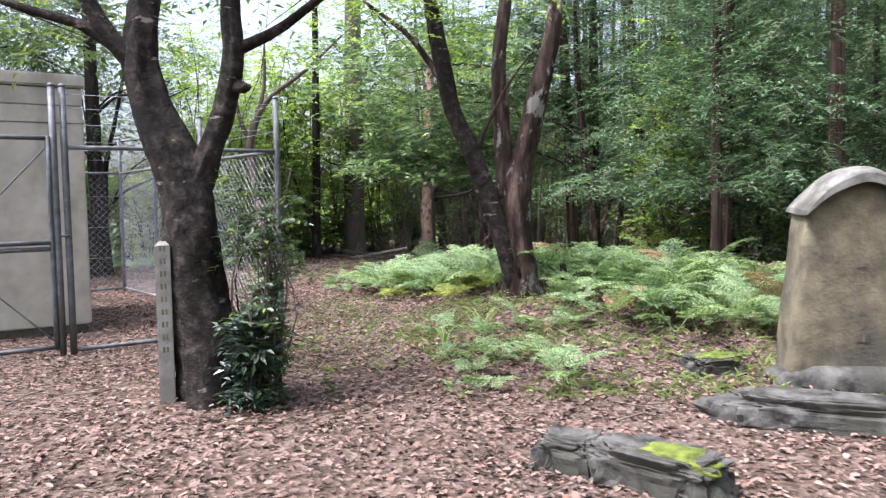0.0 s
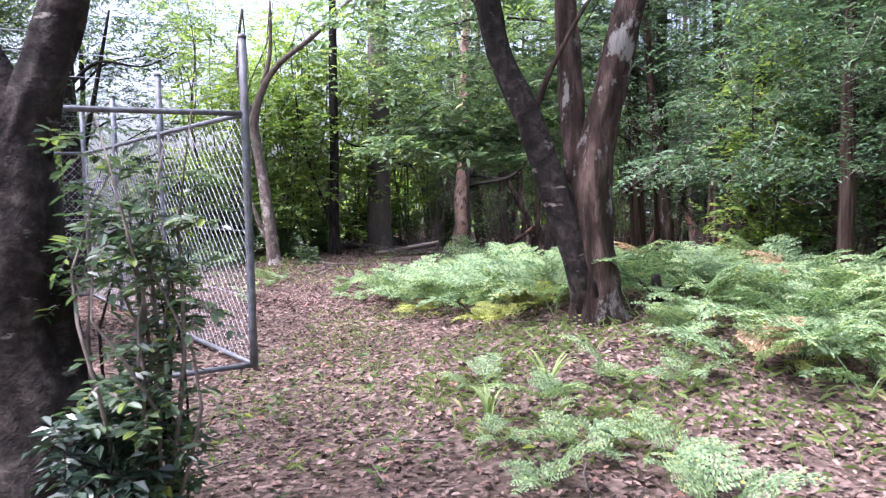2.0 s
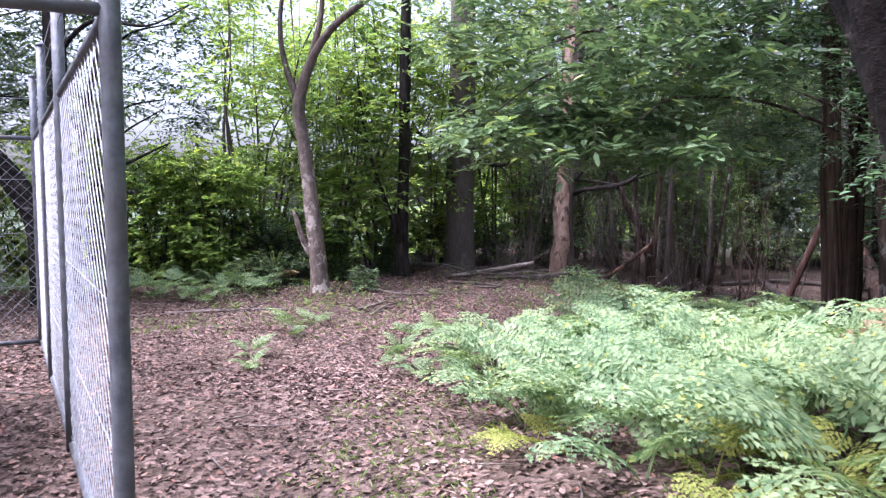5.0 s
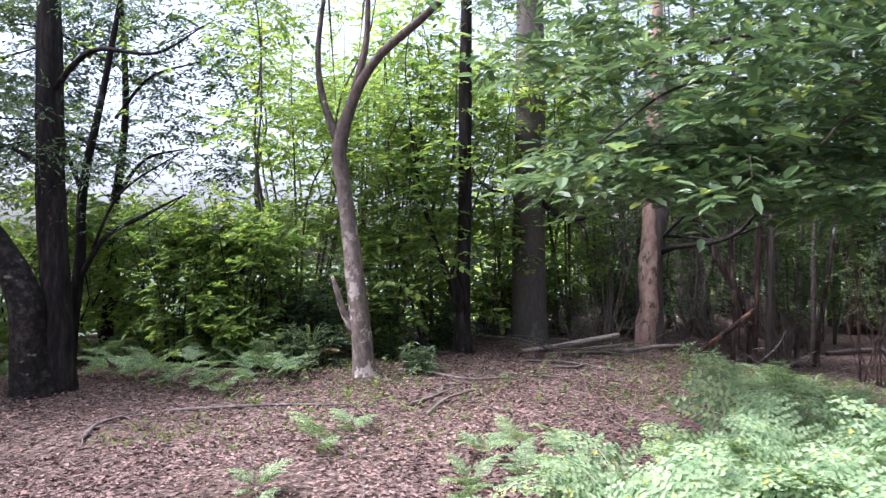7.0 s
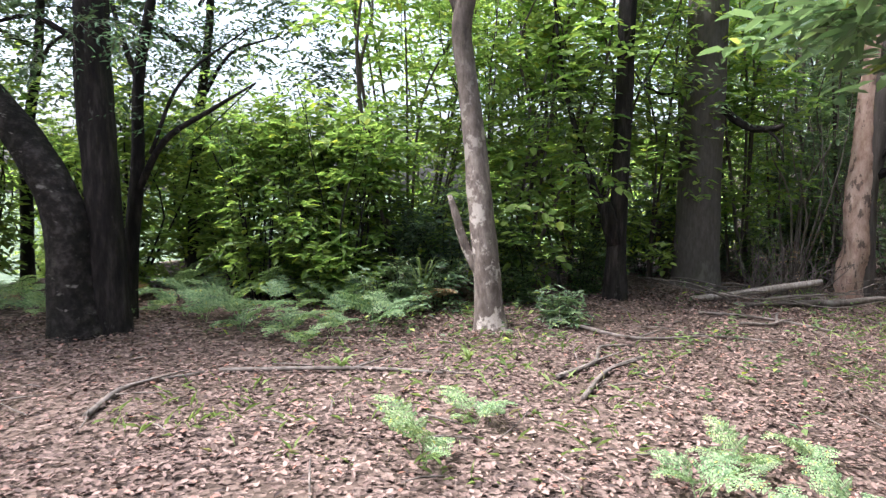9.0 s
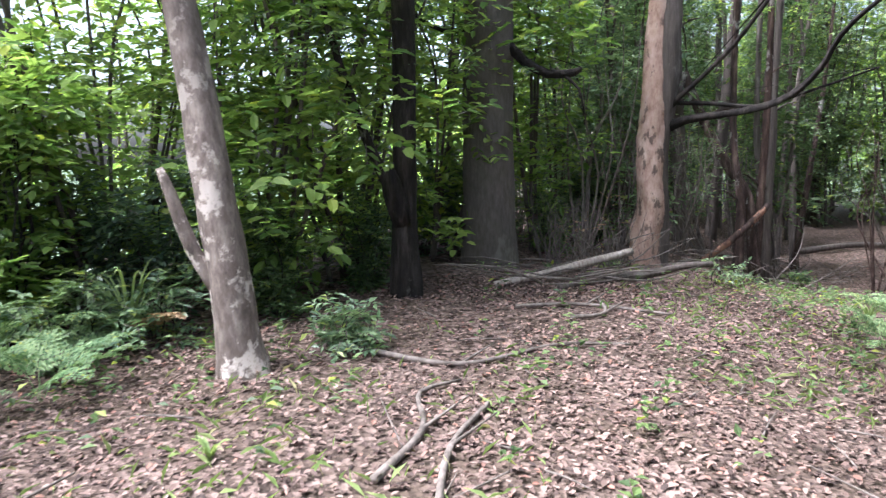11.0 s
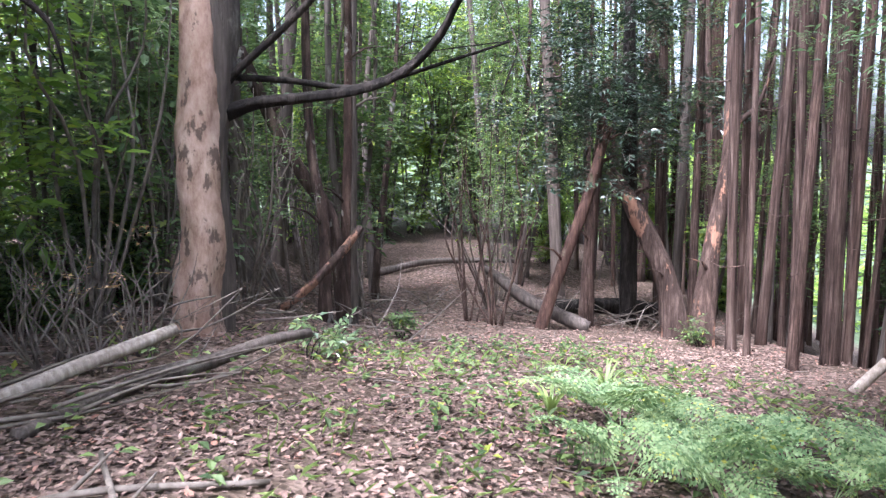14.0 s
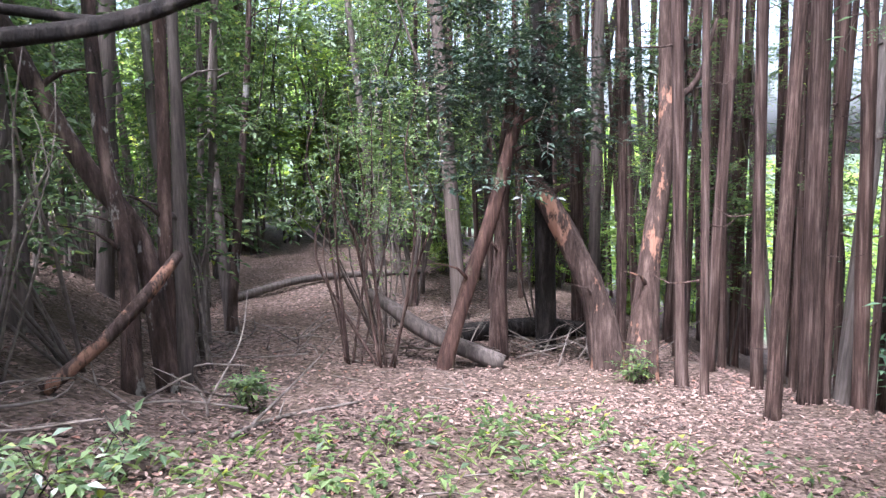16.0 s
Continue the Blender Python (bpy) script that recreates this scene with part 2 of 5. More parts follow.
def land(x, y):
    """Height of the bare ground: a clearing with a low mound, then a ridge that runs down ahead and falls away at its sides."""
    z = 0.08 - 0.30 * smooth01((y - 9) / 8.5) * smooth01((x + 3.5) / 4.5)
    z += 0.38 * math.exp(-((x - 1.4) ** 2 / 3.5 + (y - 8.8) ** 2 / 6))
    z += 0.07 * math.exp(-((x + 1.8) ** 2 + (y - 5.1) ** 2) / 0.8)
    dx, dy = x + 0.5, y - 17.5
    d, e, w = 0.485 * dx + 0.875 * dy, 0.875 * dx - 0.485 * dy, smooth01((y - 13) / 5)
    z -= 0.9 * smooth01((d - 0.5) / 9) * smooth01((e + 1.8 + 0.25 * max(d - 3, 0)) / 2)
    z -= w * (0.1 * min(max(e, 0), 4) + 0.4 * min(max(e - 4.5, 0), 22))
    z -= 0.28 * min(max(-x - 10.5, 0), 25) * smooth01((y - 6) / 6)
    z -= 0.2 * min(max(-e - 6, 0), 25) * smooth01((y - 20) / 6)
    z += 0.035 * noise.noise((x * 0.9, y * 0.9, 3.1)) + 0.015 * noise.noise((x * 3.1, y * 3.1, 7.7))
    return z


def mesh_of(name, verts, faces, smooth=False):
    me = bpy.data.meshes.new(name)
    verts, faces = np.asarray(verts, dtype=np.float32), np.asarray(faces, dtype=np.int32)
    k = faces.shape[1]
    me.vertices.add(len(verts))
    me.vertices.foreach_set("co", verts.ravel())
    me.loops.add(faces.size)
    me.loops.foreach_set("vertex_index", faces.ravel())
    me.polygons.add(len(faces))
    me.polygons.foreach_set("loop_start", np.arange(0, faces.size, k, dtype=np.int32))
    me.polygons.foreach_set("use_smooth", np.full(len(faces), smooth))
    me.update(calc_edges=True)
    return me


def merged(pieces):
    vs, fs, n = [], [], 0
    for v, f in pieces:
        vs.append(np.asarray(v))
        fs.append(np.asarray(f) + n)
        n += len(v)
    return np.concatenate(vs), np.concatenate(fs)


def part(name, data, mat, parent=None, label="", smooth=True):
    """One mesh object, from a bmesh, a mesh or (vertices, faces), under a thing or a part."""
    if isinstance(data, tuple):
        me = mesh_of(name, *data, smooth)
    elif isinstance(data, bmesh.types.BMesh):
        me = bpy.data.meshes.new(name)
        data.to_mesh(me)
        data.free()
        me.polygons.foreach_set("use_smooth", np.full(len(me.polygons), smooth))
    else:
        me = data
    if not me.materials:
        me.materials.append(mat)
    ob = new(name, me)
    ob.parent = parent
    return tagged(ob, label) if label else ob


def thing(name, at, label, category, group="", kind="", turn=0):
    ob = new(name)
    ob.matrix_world = pose(*at, 0, 0, turn)
    return tagged(ob, label, category, group, kind)


def spline(pts, step):
    """Points along a smooth line through pts (x, y, z, radius), about step apart."""
    p = np.array(pts, dtype=float)
    q = np.vstack([2 * p[0] - p[1], p, 2 * p[-1] - p[-2]])
    out = []
    for i in range(1, len(q) - 2):
        n = max(2, int(np.linalg.norm(q[i + 1, :3] - q[i, :3]) / step))
        for t in np.arange(n) / n:
            a, b_, c, d = q[i - 1], q[i], q[i + 1], q[i + 2]
            out.append(0.5 * (2 * b_ + (c - a) * t + (2 * a - 5 * b_ + 4 * c - d) * t * t + (3 * b_ - a - 3 * c + d) * t ** 3))
    out.append(q[-2])
    return np.array(out)


def stem(pts, sides=10, step=0.15, rough=0.06, seed=0.0, flare=0.0):
    """A rounded, uneven woody stem through pts (x, y, z, radius), closed at its ends."""
    p = spline(pts, step)
    n = len(p)
    tan = np.gradient(p[:, :3], axis=0)
    tan /= np.linalg.norm(tan, axis=1)[:, None] + 1e-9
    ref = np.array((1.0, 0.13, 0.0)) if abs(tan[0][2]) > 0.5 else np.array((0.1, 0.2, 1.0))
    verts, run = [], 0.0
    for i in range(n):
        u = np.cross(tan[i], ref)
        u /= np.linalg.norm(u)
        w = np.cross(tan[i], u)
        run += np.linalg.norm(p[i, :3] - p[max(i - 1, 0), :3])
        r = max(p[i, 3], 0.002)
        for k in range(sides):
            a = 2 * math.pi * k / sides
            ca, sa = math.cos(a), math.sin(a)
            rr = r * (1 + rough * 2.2 * noise.noise((ca * 1.3 + seed, sa * 1.3, run * 1.1)) + rough * noise.noise((ca * 3 + seed, sa * 3, run * 4)))
            if sides >= 20:
                rr += r * rough * (0.7 * noise.noise((ca * 6 + seed, sa * 6, run * 2.2)) + 0.4 * noise.noise((ca * 2 + seed, sa * 2, run * 14)))
            if flare:
                rr *= 1 + flare * math.exp(-run / 0.16) * (0.75 + 0.6 * math.cos(a * 4 + seed))
            verts.append(p[i, :3] + rr * (ca * u + sa * w))
    i, k = np.meshgrid(np.arange(n - 1), np.arange(sides), indexing="ij")
    a, b_ = i * sides + k, i * sides + (k + 1) % sides
    faces = np.stack([a, b_, b_ + sides, a + sides], -1).reshape(-1, 4)
    verts += [p[0, :3], p[-1, :3]]
    k = np.arange(0, sides, 2)
    caps = [np.stack([(k + 2) % sides, k + 1, k, np.full_like(k, n * sides)], -1),
            np.stack([k, k + 1, (k + 2) % sides, np.full_like(k, n * sides + 1)], -1) + np.array([(n - 1) * sides] * 3 + [0])]
    return np.array(verts), np.concatenate([faces, *caps])


def blades(base, along, up, length, width, fold=0.15, droop=0.15, oval=False):
    """One folded leaf per row: base point, direction, normal, length and width arrays. oval: a rounder outline."""
    along = along / (np.linalg.norm(along, axis=1)[:, None] + 1e-9)
    side = np.cross(along, up)
    side /= np.linalg.norm(side, axis=1)[:, None] + 1e-9
    nor = np.cross(side, along)
    L, W = length[:, None], width[:, None]
    tip = base + along * L - nor * L * droop
    if oval:
        p, q = base + along * L * 0.28, base + along * L * 0.72 - nor * L * droop * 0.4
        e1, e2 = side * W * 0.46 + nor * W * fold, side * W * 0.42
        n1 = nor * W * fold * 0.6
        v = np.stack([base, p + e1, q + e2 + n1, tip, q - e2 + n1, p - side * W * 0.46 + nor * W * fold], 1).reshape(-1, 3)
        n = np.arange(len(base))[:, None] * 6
        return v, np.concatenate([n + np.array(k) for k in ((0, 1, 2), (0, 2, 3), (0, 3, 4), (0, 4, 5))])
    mid = base + along * L * 0.45
    v = np.stack([base, mid + side * W * 0.5 + nor * W * fold, tip, mid - side * W * 0.5 + nor * W * fold], 1).reshape(-1, 3)
    n = np.arange(len(base))[:, None] * 4
    f = np.concatenate([n + np.array((0, 1, 2)), n + np.array((0, 2, 3))])
    return v, f


def unit(n, flat=1.0):
    d = rng.normal(size=(n, 3)) * (1, 1, flat)
    return d / (np.linalg.norm(d, axis=1)[:, None] + 1e-9)


def sprays(centres, twigs, leaves, twig_len, leaf, slim=0.45, droop=0.15, flat=0.35, hang=0.0, oval=False):
    """Leafy twigs in clumps. centres: rows of (x, y, z, rx, ry, rz). Returns leaves and twigs as (vertices, faces)."""
    c = np.asarray(centres, dtype=float)
    idx = np.repeat(np.arange(len(c)), twigs)
    n = len(idx)
    dirs = unit(n)
    start = c[idx, :3] + dirs * c[idx, 3:6] * rng.uniform(0.15, 0.95, (n, 1)) ** 0.6
    d = dirs * (1, 1, flat) + unit(n, flat) * 0.7
    d[:, 2] -= hang
    d /= np.linalg.norm(d, axis=1)[:, None]
    L = twig_len * rng.uniform(0.6, 1.3, n)
    upv = np.tile((0.0, 0.0, 1.0), (n, 1)) + unit(n) * 0.35
    side = np.cross(d, upv)
    side /= np.linalg.norm(side, axis=1)[:, None]
    V = []
    for k in range(leaves):
        s = (k + 0.6) / leaves
        sgn = 1 if k % 2 else -1
        p = start + d * (L * s)[:, None] - np.array((0, 0, 1.0)) * (droop * L * s * s)[:, None]
        al = d * (0.45 + 0.9 * (k == leaves - 1)) + side * sgn * (k < leaves - 1) + unit(n) * 0.3 - np.array((0, 0, hang * 0.4))
        V.append((p, al, upv + unit(n) * 0.3, leaf * rng.uniform(0.65, 1.25, n)))
    base, al, up_, ln = (np.concatenate([v[i] for v in V]) for i in range(4))
    foliage = blades(base, al, up_, ln, ln * slim * rng.uniform(0.8, 1.2, len(ln)), oval=oval)
    end = start + d * L[:, None] - np.array((0, 0, 1.0)) * (droop * L)[:, None]
    t = 0.004
    tv = np.stack([start + side * t, start - side * t, end], 1).reshape(-1, 3)
    tf = np.arange(n * 3).reshape(-1, 3)
    return foliage, (tv, tf)


def crown(name, parent, centres, twigs, leaves, twig_len, leaf, mat, **kw):
    fo, tw = sprays(centres, twigs, leaves, twig_len, leaf, **kw)
    ob = part(name, fo, mat, parent, smooth=False)
    tagged(part("twig_growth", tw, M_TWIG, parent, smooth=False), kind="stuff")
    return ob


def clumps(n, lo, hi, r):
    """n clump rows inside a box, each with the half sizes r, varied."""
    c = rng.uniform(lo, hi, (n, 3))
    return np.hstack([c, np.array(r) * rng.uniform(0.7, 1.3, (n, 1))])


def on_land(x, y, dz=0.0):
    return (x, y, land(x, y) + dz)


# ---- the ground: one sheet to the horizon ----
def stretch_axis(lo, hi, step, far):
    mid = list(np.arange(lo, hi + step / 2, step))
    out, s = [], step
    x = mid[-1]
    while x < far:
        s *= 1.25
        x += s
        out.append(x)
    left, s, x = [], step, mid[0]
    while x > -far:
        s *= 1.25
        x -= s
        left.append(x)
    return np.array(left[::-1] + mid + out)


gx, gy = stretch_axis(-9, 9, 0.16, 600), stretch_axis(-2, 32, 0.16, 600)
gv = np.array([(x, y, land(x, y)) for y in gy for x in gx])
i, j = np.meshgrid(np.arange(len(gy) - 1), np.arange(len(gx) - 1), indexing="ij")
a = (i * len(gx) + j).ravel()
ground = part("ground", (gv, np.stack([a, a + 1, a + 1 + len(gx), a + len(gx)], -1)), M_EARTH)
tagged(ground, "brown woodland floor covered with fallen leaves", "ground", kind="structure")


def litter(n, x0, x1, y0, y1, size):
    """Curled dead leaves lying on the ground."""
    x, y = rng.uniform(x0, x1, n), rng.uniform(y0, y1, n)
    keep = np.array([noise.noise((p * 0.8, q * 0.8, 9.0)) > rng.uniform(-1.1, 0.35) for p, q in zip(x, y)])
    x, y = x[keep], y[keep]
    z = np.array([land(p, q) for p, q in zip(x, y)]) + rng.uniform(0.004, 0.03, len(x))
    ang = rng.uniform(0, 2 * math.pi, len(x))
    al = np.stack([np.cos(ang), np.sin(ang), rng.normal(0, 0.2, len(x))], 1)
    ln = size * rng.uniform(0.6, 1.35, len(x))
    up_ = np.tile((0, 0, 1.0), (len(x), 1)) + unit(len(x)) * 0.35
    return blades(np.stack([x, y, z], 1), al, up_, ln, ln * rng.uniform(0.38, 0.7, len(x)), fold=0.2, droop=rng.uniform(-0.25, 0.3, (len(x), 1)), oval=True)


lit = merged([litter(80000, -5.5, 5, 1.0, 12, 0.042), litter(115000, -8, 3.5, 11, 19.5, 0.036), litter(24000, -3, 9, 18.5, 22, 0.036), litter(22000, -2, 9, 21, 30, 0.042)])
tagged(part("leaf_litter", lit, M_LITTER, smooth=False), "pinkish brown dead leaves strewn over the ground", "dead leaves", kind="stuff")


# ---- single trees of the clearing ----
def hero_tree(name, label, at, stems, mat, crowns=(), sides=14, category="tree", flare=0.35, rough=0.08, group=""):
    """stems: (part name, world points (x, y, z, radius), material or None); the first one is the trunk. crowns: (part name, material, clumps, twigs, leaves, twig length, leaf, options)."""
    root = thing(name, at, label, category, group)
    o = np.array((*at, 0.0))
    for k, (pname, pts, pm) in enumerate(stems):
        p = [np.array(q) - o for q in pts]
        thick = pts[0][3]
        ob = part(pname, stem(p, sides if thick > 0.06 else 7, 0.06 if thick > 0.1 else 0.12, rough, at[0] * 3 + k, flare if k == 0 else 0), pm or mat, trunk if k else root)
        trunk = trunk if k else ob
    for pname, pm, cl, tw, lv, tl, lf, kw in crowns:
        c = np.array(cl, dtype=float)
        c[:, :3] -= o[:3]
        crown(pname, root, c, tw, lv, tl, lf, pm, **kw)
    return root


gA = land(-1.64, 5.21)
hero_tree("cherry_tree", "dark rough-barked tree forking low beside a marker post", (-1.64, 5.21, gA), [
    ("trunk", [(-1.544, 5.208, gA - 0.1, 0.279), (-1.590, 5.208, gA + 0.25, 0.246), (-1.693, 5.208, 0.849, 0.191), (-1.730, 5.208, 1.221, 0.181), (-1.767, 5.208, 1.612, 0.177), (-1.925, 5.208, 2.011, 0.140),
               (-2.046, 5.227, 2.430, 0.116), (-2.000, 5.255, 2.895, 0.093), (-1.906, 5.301, 3.639, 0.074), (-1.953, 5.394, 4.755, 0.037)], None),
    ("limb", [(-1.721, 5.208, 1.546, 0.112), (-1.600, 5.180, 1.779, 0.093), (-1.460, 5.162, 2.151, 0.079), (-1.376, 5.115, 2.523, 0.070), (-1.376, 5.115, 2.988, 0.056), (-1.209, 5.115, 4.011, 0.028)], None),
    ("limb", [(-1.395, 5.134, 2.504, 0.047), (-1.209, 5.115, 2.579, 0.042), (-1.023, 5.069, 2.663, 0.037), (-0.679, 5.022, 2.895, 0.028), (-0.186, 4.929, 3.267, 0.014)], None),
    ("limb", [(-2.018, 5.217, 2.384, 0.074), (-2.213, 5.162, 2.616, 0.060), (-2.353, 5.115, 2.876, 0.051), (-2.604, 5.022, 3.453, 0.028)], None),
    ("limb", [(-2.139, 5.189, 2.523, 0.047), (-2.372, 5.115, 2.690, 0.037), (-2.604, 5.069, 2.756, 0.028), (-3.162, 4.929, 2.942, 0.011)], None),
    ("knot", [(-1.367, 5.115, 2.281, 0.047), (-1.302, 5.096, 2.263, 0.037), (-1.265, 5.087, 2.272, 0.014)], None)],
    M_BARK_A, [("crown", M_LEAF_MID, np.vstack([clumps(9, (-3.9, 4.9, 3.2), (-1.0, 6.8, 4.4), (0.5, 0.5, 0.3)), clumps(6, (-3.6, 5.6, 2.75), (-2.3, 6.6, 3.2), (0.35, 0.35, 0.2))]), 18, 7, 0.3, 0.085, {})], sides=24, rough=0.15)

gB = land(0.82, 8.3)
hero_tree("myrtle_tree", "old red-barked tree with three stems among ferns", (0.82, 8.3, gB), [
    ("trunk", [(0.88, 8.3, gB - 0.1, 0.205), (0.86, 8.3, gB + 0.3, 0.18), (0.81, 8.3, 1.1, 0.16), (0.82, 8.3, 1.6, 0.14), (0.96, 8.3, 2.2, 0.11), (1.14, 8.3, 2.9, 0.10), (1.27, 8.35, 3.6, 0.08), (1.4, 8.4, 5.0, 0.05)], None),
    ("limb", [(0.78, 8.25, gB + 0.1, 0.10), (0.63, 8.22, 1.1, 0.10), (0.35, 8.2, 1.94, 0.095), (0.12, 8.2, 2.46, 0.085), (-0.0, 8.2, 3.05, 0.085), (-0.14, 8.2, 3.9, 0.06), (-0.3, 8.2, 5, 0.03)], M_BARK_A),
    ("limb", [(0.72, 8.38, 1.5, 0.11), (0.68, 8.42, 2.2, 0.085), (0.65, 8.45, 3.05, 0.075), (0.76, 8.5, 4.0, 0.06), (0.7, 8.6, 5.2, 0.03)], None),
    ("limb", [(0.36, 8.2, 1.95, 0.03), (0.5, 8.15, 2.3, 0.022), (0.75, 8.1, 2.75, 0.015), (1.0, 8.0, 3.05, 0.006)], None),
    ("limb", [(0.05, 8.2, 2.7, 0.04), (-0.3, 8.15, 3.2, 0.03), (-0.8, 8.1, 3.6, 0.012)], None)],
    M_BARK_B, [("crown", M_LEAF_LIGHT, np.vstack([clumps(22, (-1.1, 7.6, 2.9), (0.7, 9.2, 4.4), (0.45, 0.45, 0.25)), clumps(8, (0.6, 7.8, 3.6), (2.2, 9.4, 5.0), (0.5, 0.5, 0.3))]), 16, 7, 0.26, 0.075, {})], sides=24, rough=0.17)

hero_tree("pale_tree", "slender pale-barked tree leaning slightly, darker above by bark tone and painted shade", (-3.92, 16.4, land(-3.92, 16.4)), [
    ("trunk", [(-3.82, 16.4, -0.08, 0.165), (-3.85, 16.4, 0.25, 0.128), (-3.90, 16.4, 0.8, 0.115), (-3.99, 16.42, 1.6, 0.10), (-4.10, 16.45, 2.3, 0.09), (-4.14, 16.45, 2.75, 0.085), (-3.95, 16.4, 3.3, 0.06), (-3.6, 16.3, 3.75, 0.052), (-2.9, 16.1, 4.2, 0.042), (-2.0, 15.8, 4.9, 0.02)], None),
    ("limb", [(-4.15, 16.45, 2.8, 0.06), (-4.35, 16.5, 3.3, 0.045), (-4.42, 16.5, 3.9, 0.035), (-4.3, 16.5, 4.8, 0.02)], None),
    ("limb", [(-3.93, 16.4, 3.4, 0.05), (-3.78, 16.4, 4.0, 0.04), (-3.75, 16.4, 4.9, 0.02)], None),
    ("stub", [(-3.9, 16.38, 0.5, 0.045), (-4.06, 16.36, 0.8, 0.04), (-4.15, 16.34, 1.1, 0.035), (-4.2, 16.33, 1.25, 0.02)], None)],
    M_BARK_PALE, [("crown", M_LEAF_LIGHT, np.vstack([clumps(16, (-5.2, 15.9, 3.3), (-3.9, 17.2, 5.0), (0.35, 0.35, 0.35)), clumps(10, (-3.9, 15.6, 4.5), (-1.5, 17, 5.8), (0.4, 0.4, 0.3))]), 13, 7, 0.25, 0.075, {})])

hero_tree("leaning_tree", "grey lichen-spotted trunk leaning over, bent near its base", (-6.9, 14.72, land(-6.9, 14.72)), [
    ("trunk", [(-6.85, 14.72, -0.05, 0.2), (-6.90, 14.72, 0.5, 0.17), (-6.95, 14.72, 1.1, 0.165), (-7.30, 14.67, 1.7, 0.15), (-7.75, 14.62, 2.2, 0.13), (-8.30, 14.52, 3.1, 0.10), (-8.70, 14.42, 4.5, 0.05)], None)], M_BARK_A,
    [("crown", M_LEAF_MID, clumps(8, (-9.4, 13.4, 3.4), (-7.4, 15, 5), (0.5, 0.5, 0.3)), 14, 7, 0.3, 0.09, {})])
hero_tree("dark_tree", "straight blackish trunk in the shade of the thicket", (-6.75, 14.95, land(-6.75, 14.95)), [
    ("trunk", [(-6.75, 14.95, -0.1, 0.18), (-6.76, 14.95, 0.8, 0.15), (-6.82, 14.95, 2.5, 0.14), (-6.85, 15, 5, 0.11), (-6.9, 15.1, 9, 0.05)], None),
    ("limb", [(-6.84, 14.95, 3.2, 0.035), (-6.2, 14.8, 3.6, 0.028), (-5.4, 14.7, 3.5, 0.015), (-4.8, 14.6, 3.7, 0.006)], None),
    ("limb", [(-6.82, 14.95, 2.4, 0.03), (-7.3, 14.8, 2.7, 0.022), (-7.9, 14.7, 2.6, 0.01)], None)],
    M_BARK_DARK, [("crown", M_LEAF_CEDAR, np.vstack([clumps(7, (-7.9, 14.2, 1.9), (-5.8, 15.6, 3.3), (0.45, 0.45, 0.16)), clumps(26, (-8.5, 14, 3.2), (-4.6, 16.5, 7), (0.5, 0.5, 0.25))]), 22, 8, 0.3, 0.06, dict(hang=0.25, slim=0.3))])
hero_tree("forked_sapling", "slim dark forking tree at the edge of the thicket", (-7.1, 15.5, land(-7.1, 15.5)), [
    ("trunk", [(-7.1, 15.5, -0.05, 0.085), (-7.0, 15.5, 0.8, 0.07), (-6.9, 15.5, 1.5, 0.062), (-6.85, 15.5, 2.3, 0.05), (-6.6, 15.5, 3.3, 0.04), (-6.3, 15.5, 4.6, 0.02)], None),
    ("limb", [(-6.95, 15.5, 1.2, 0.035), (-6.55, 15.45, 1.7, 0.03), (-6.0, 15.4, 1.95, 0.02), (-5.5, 15.35, 2.15, 0.008)], None),
    ("limb", [(-6.7, 15.45, 1.6, 0.02), (-6.3, 15.4, 2.2, 0.016), (-5.6, 15.4, 2.6, 0.006)], None),
    ("limb", [(-6.86, 15.5, 2.2, 0.03), (-7.2, 15.55, 3.0, 0.022), (-7.4, 15.6, 4.2, 0.01)], None)],
    M_BARK_DARK, [("crown", M_LEAF_LIGHT, clumps(12, (-7.8, 15.0, 2.0), (-5.6, 16.2, 4.8), (0.35, 0.35, 0.25)), 9, 7, 0.25, 0.07, {})])

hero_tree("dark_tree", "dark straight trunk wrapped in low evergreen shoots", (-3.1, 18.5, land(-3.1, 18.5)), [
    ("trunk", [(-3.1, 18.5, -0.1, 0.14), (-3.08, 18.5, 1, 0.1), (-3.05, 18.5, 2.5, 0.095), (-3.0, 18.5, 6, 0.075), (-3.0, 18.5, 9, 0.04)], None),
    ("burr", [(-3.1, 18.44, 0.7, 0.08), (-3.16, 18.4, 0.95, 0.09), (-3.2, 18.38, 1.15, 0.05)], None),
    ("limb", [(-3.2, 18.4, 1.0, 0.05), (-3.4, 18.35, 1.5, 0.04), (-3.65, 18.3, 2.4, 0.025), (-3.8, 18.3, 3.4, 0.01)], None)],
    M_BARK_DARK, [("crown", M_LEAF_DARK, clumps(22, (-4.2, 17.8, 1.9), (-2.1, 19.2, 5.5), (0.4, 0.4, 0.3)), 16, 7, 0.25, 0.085, {})])
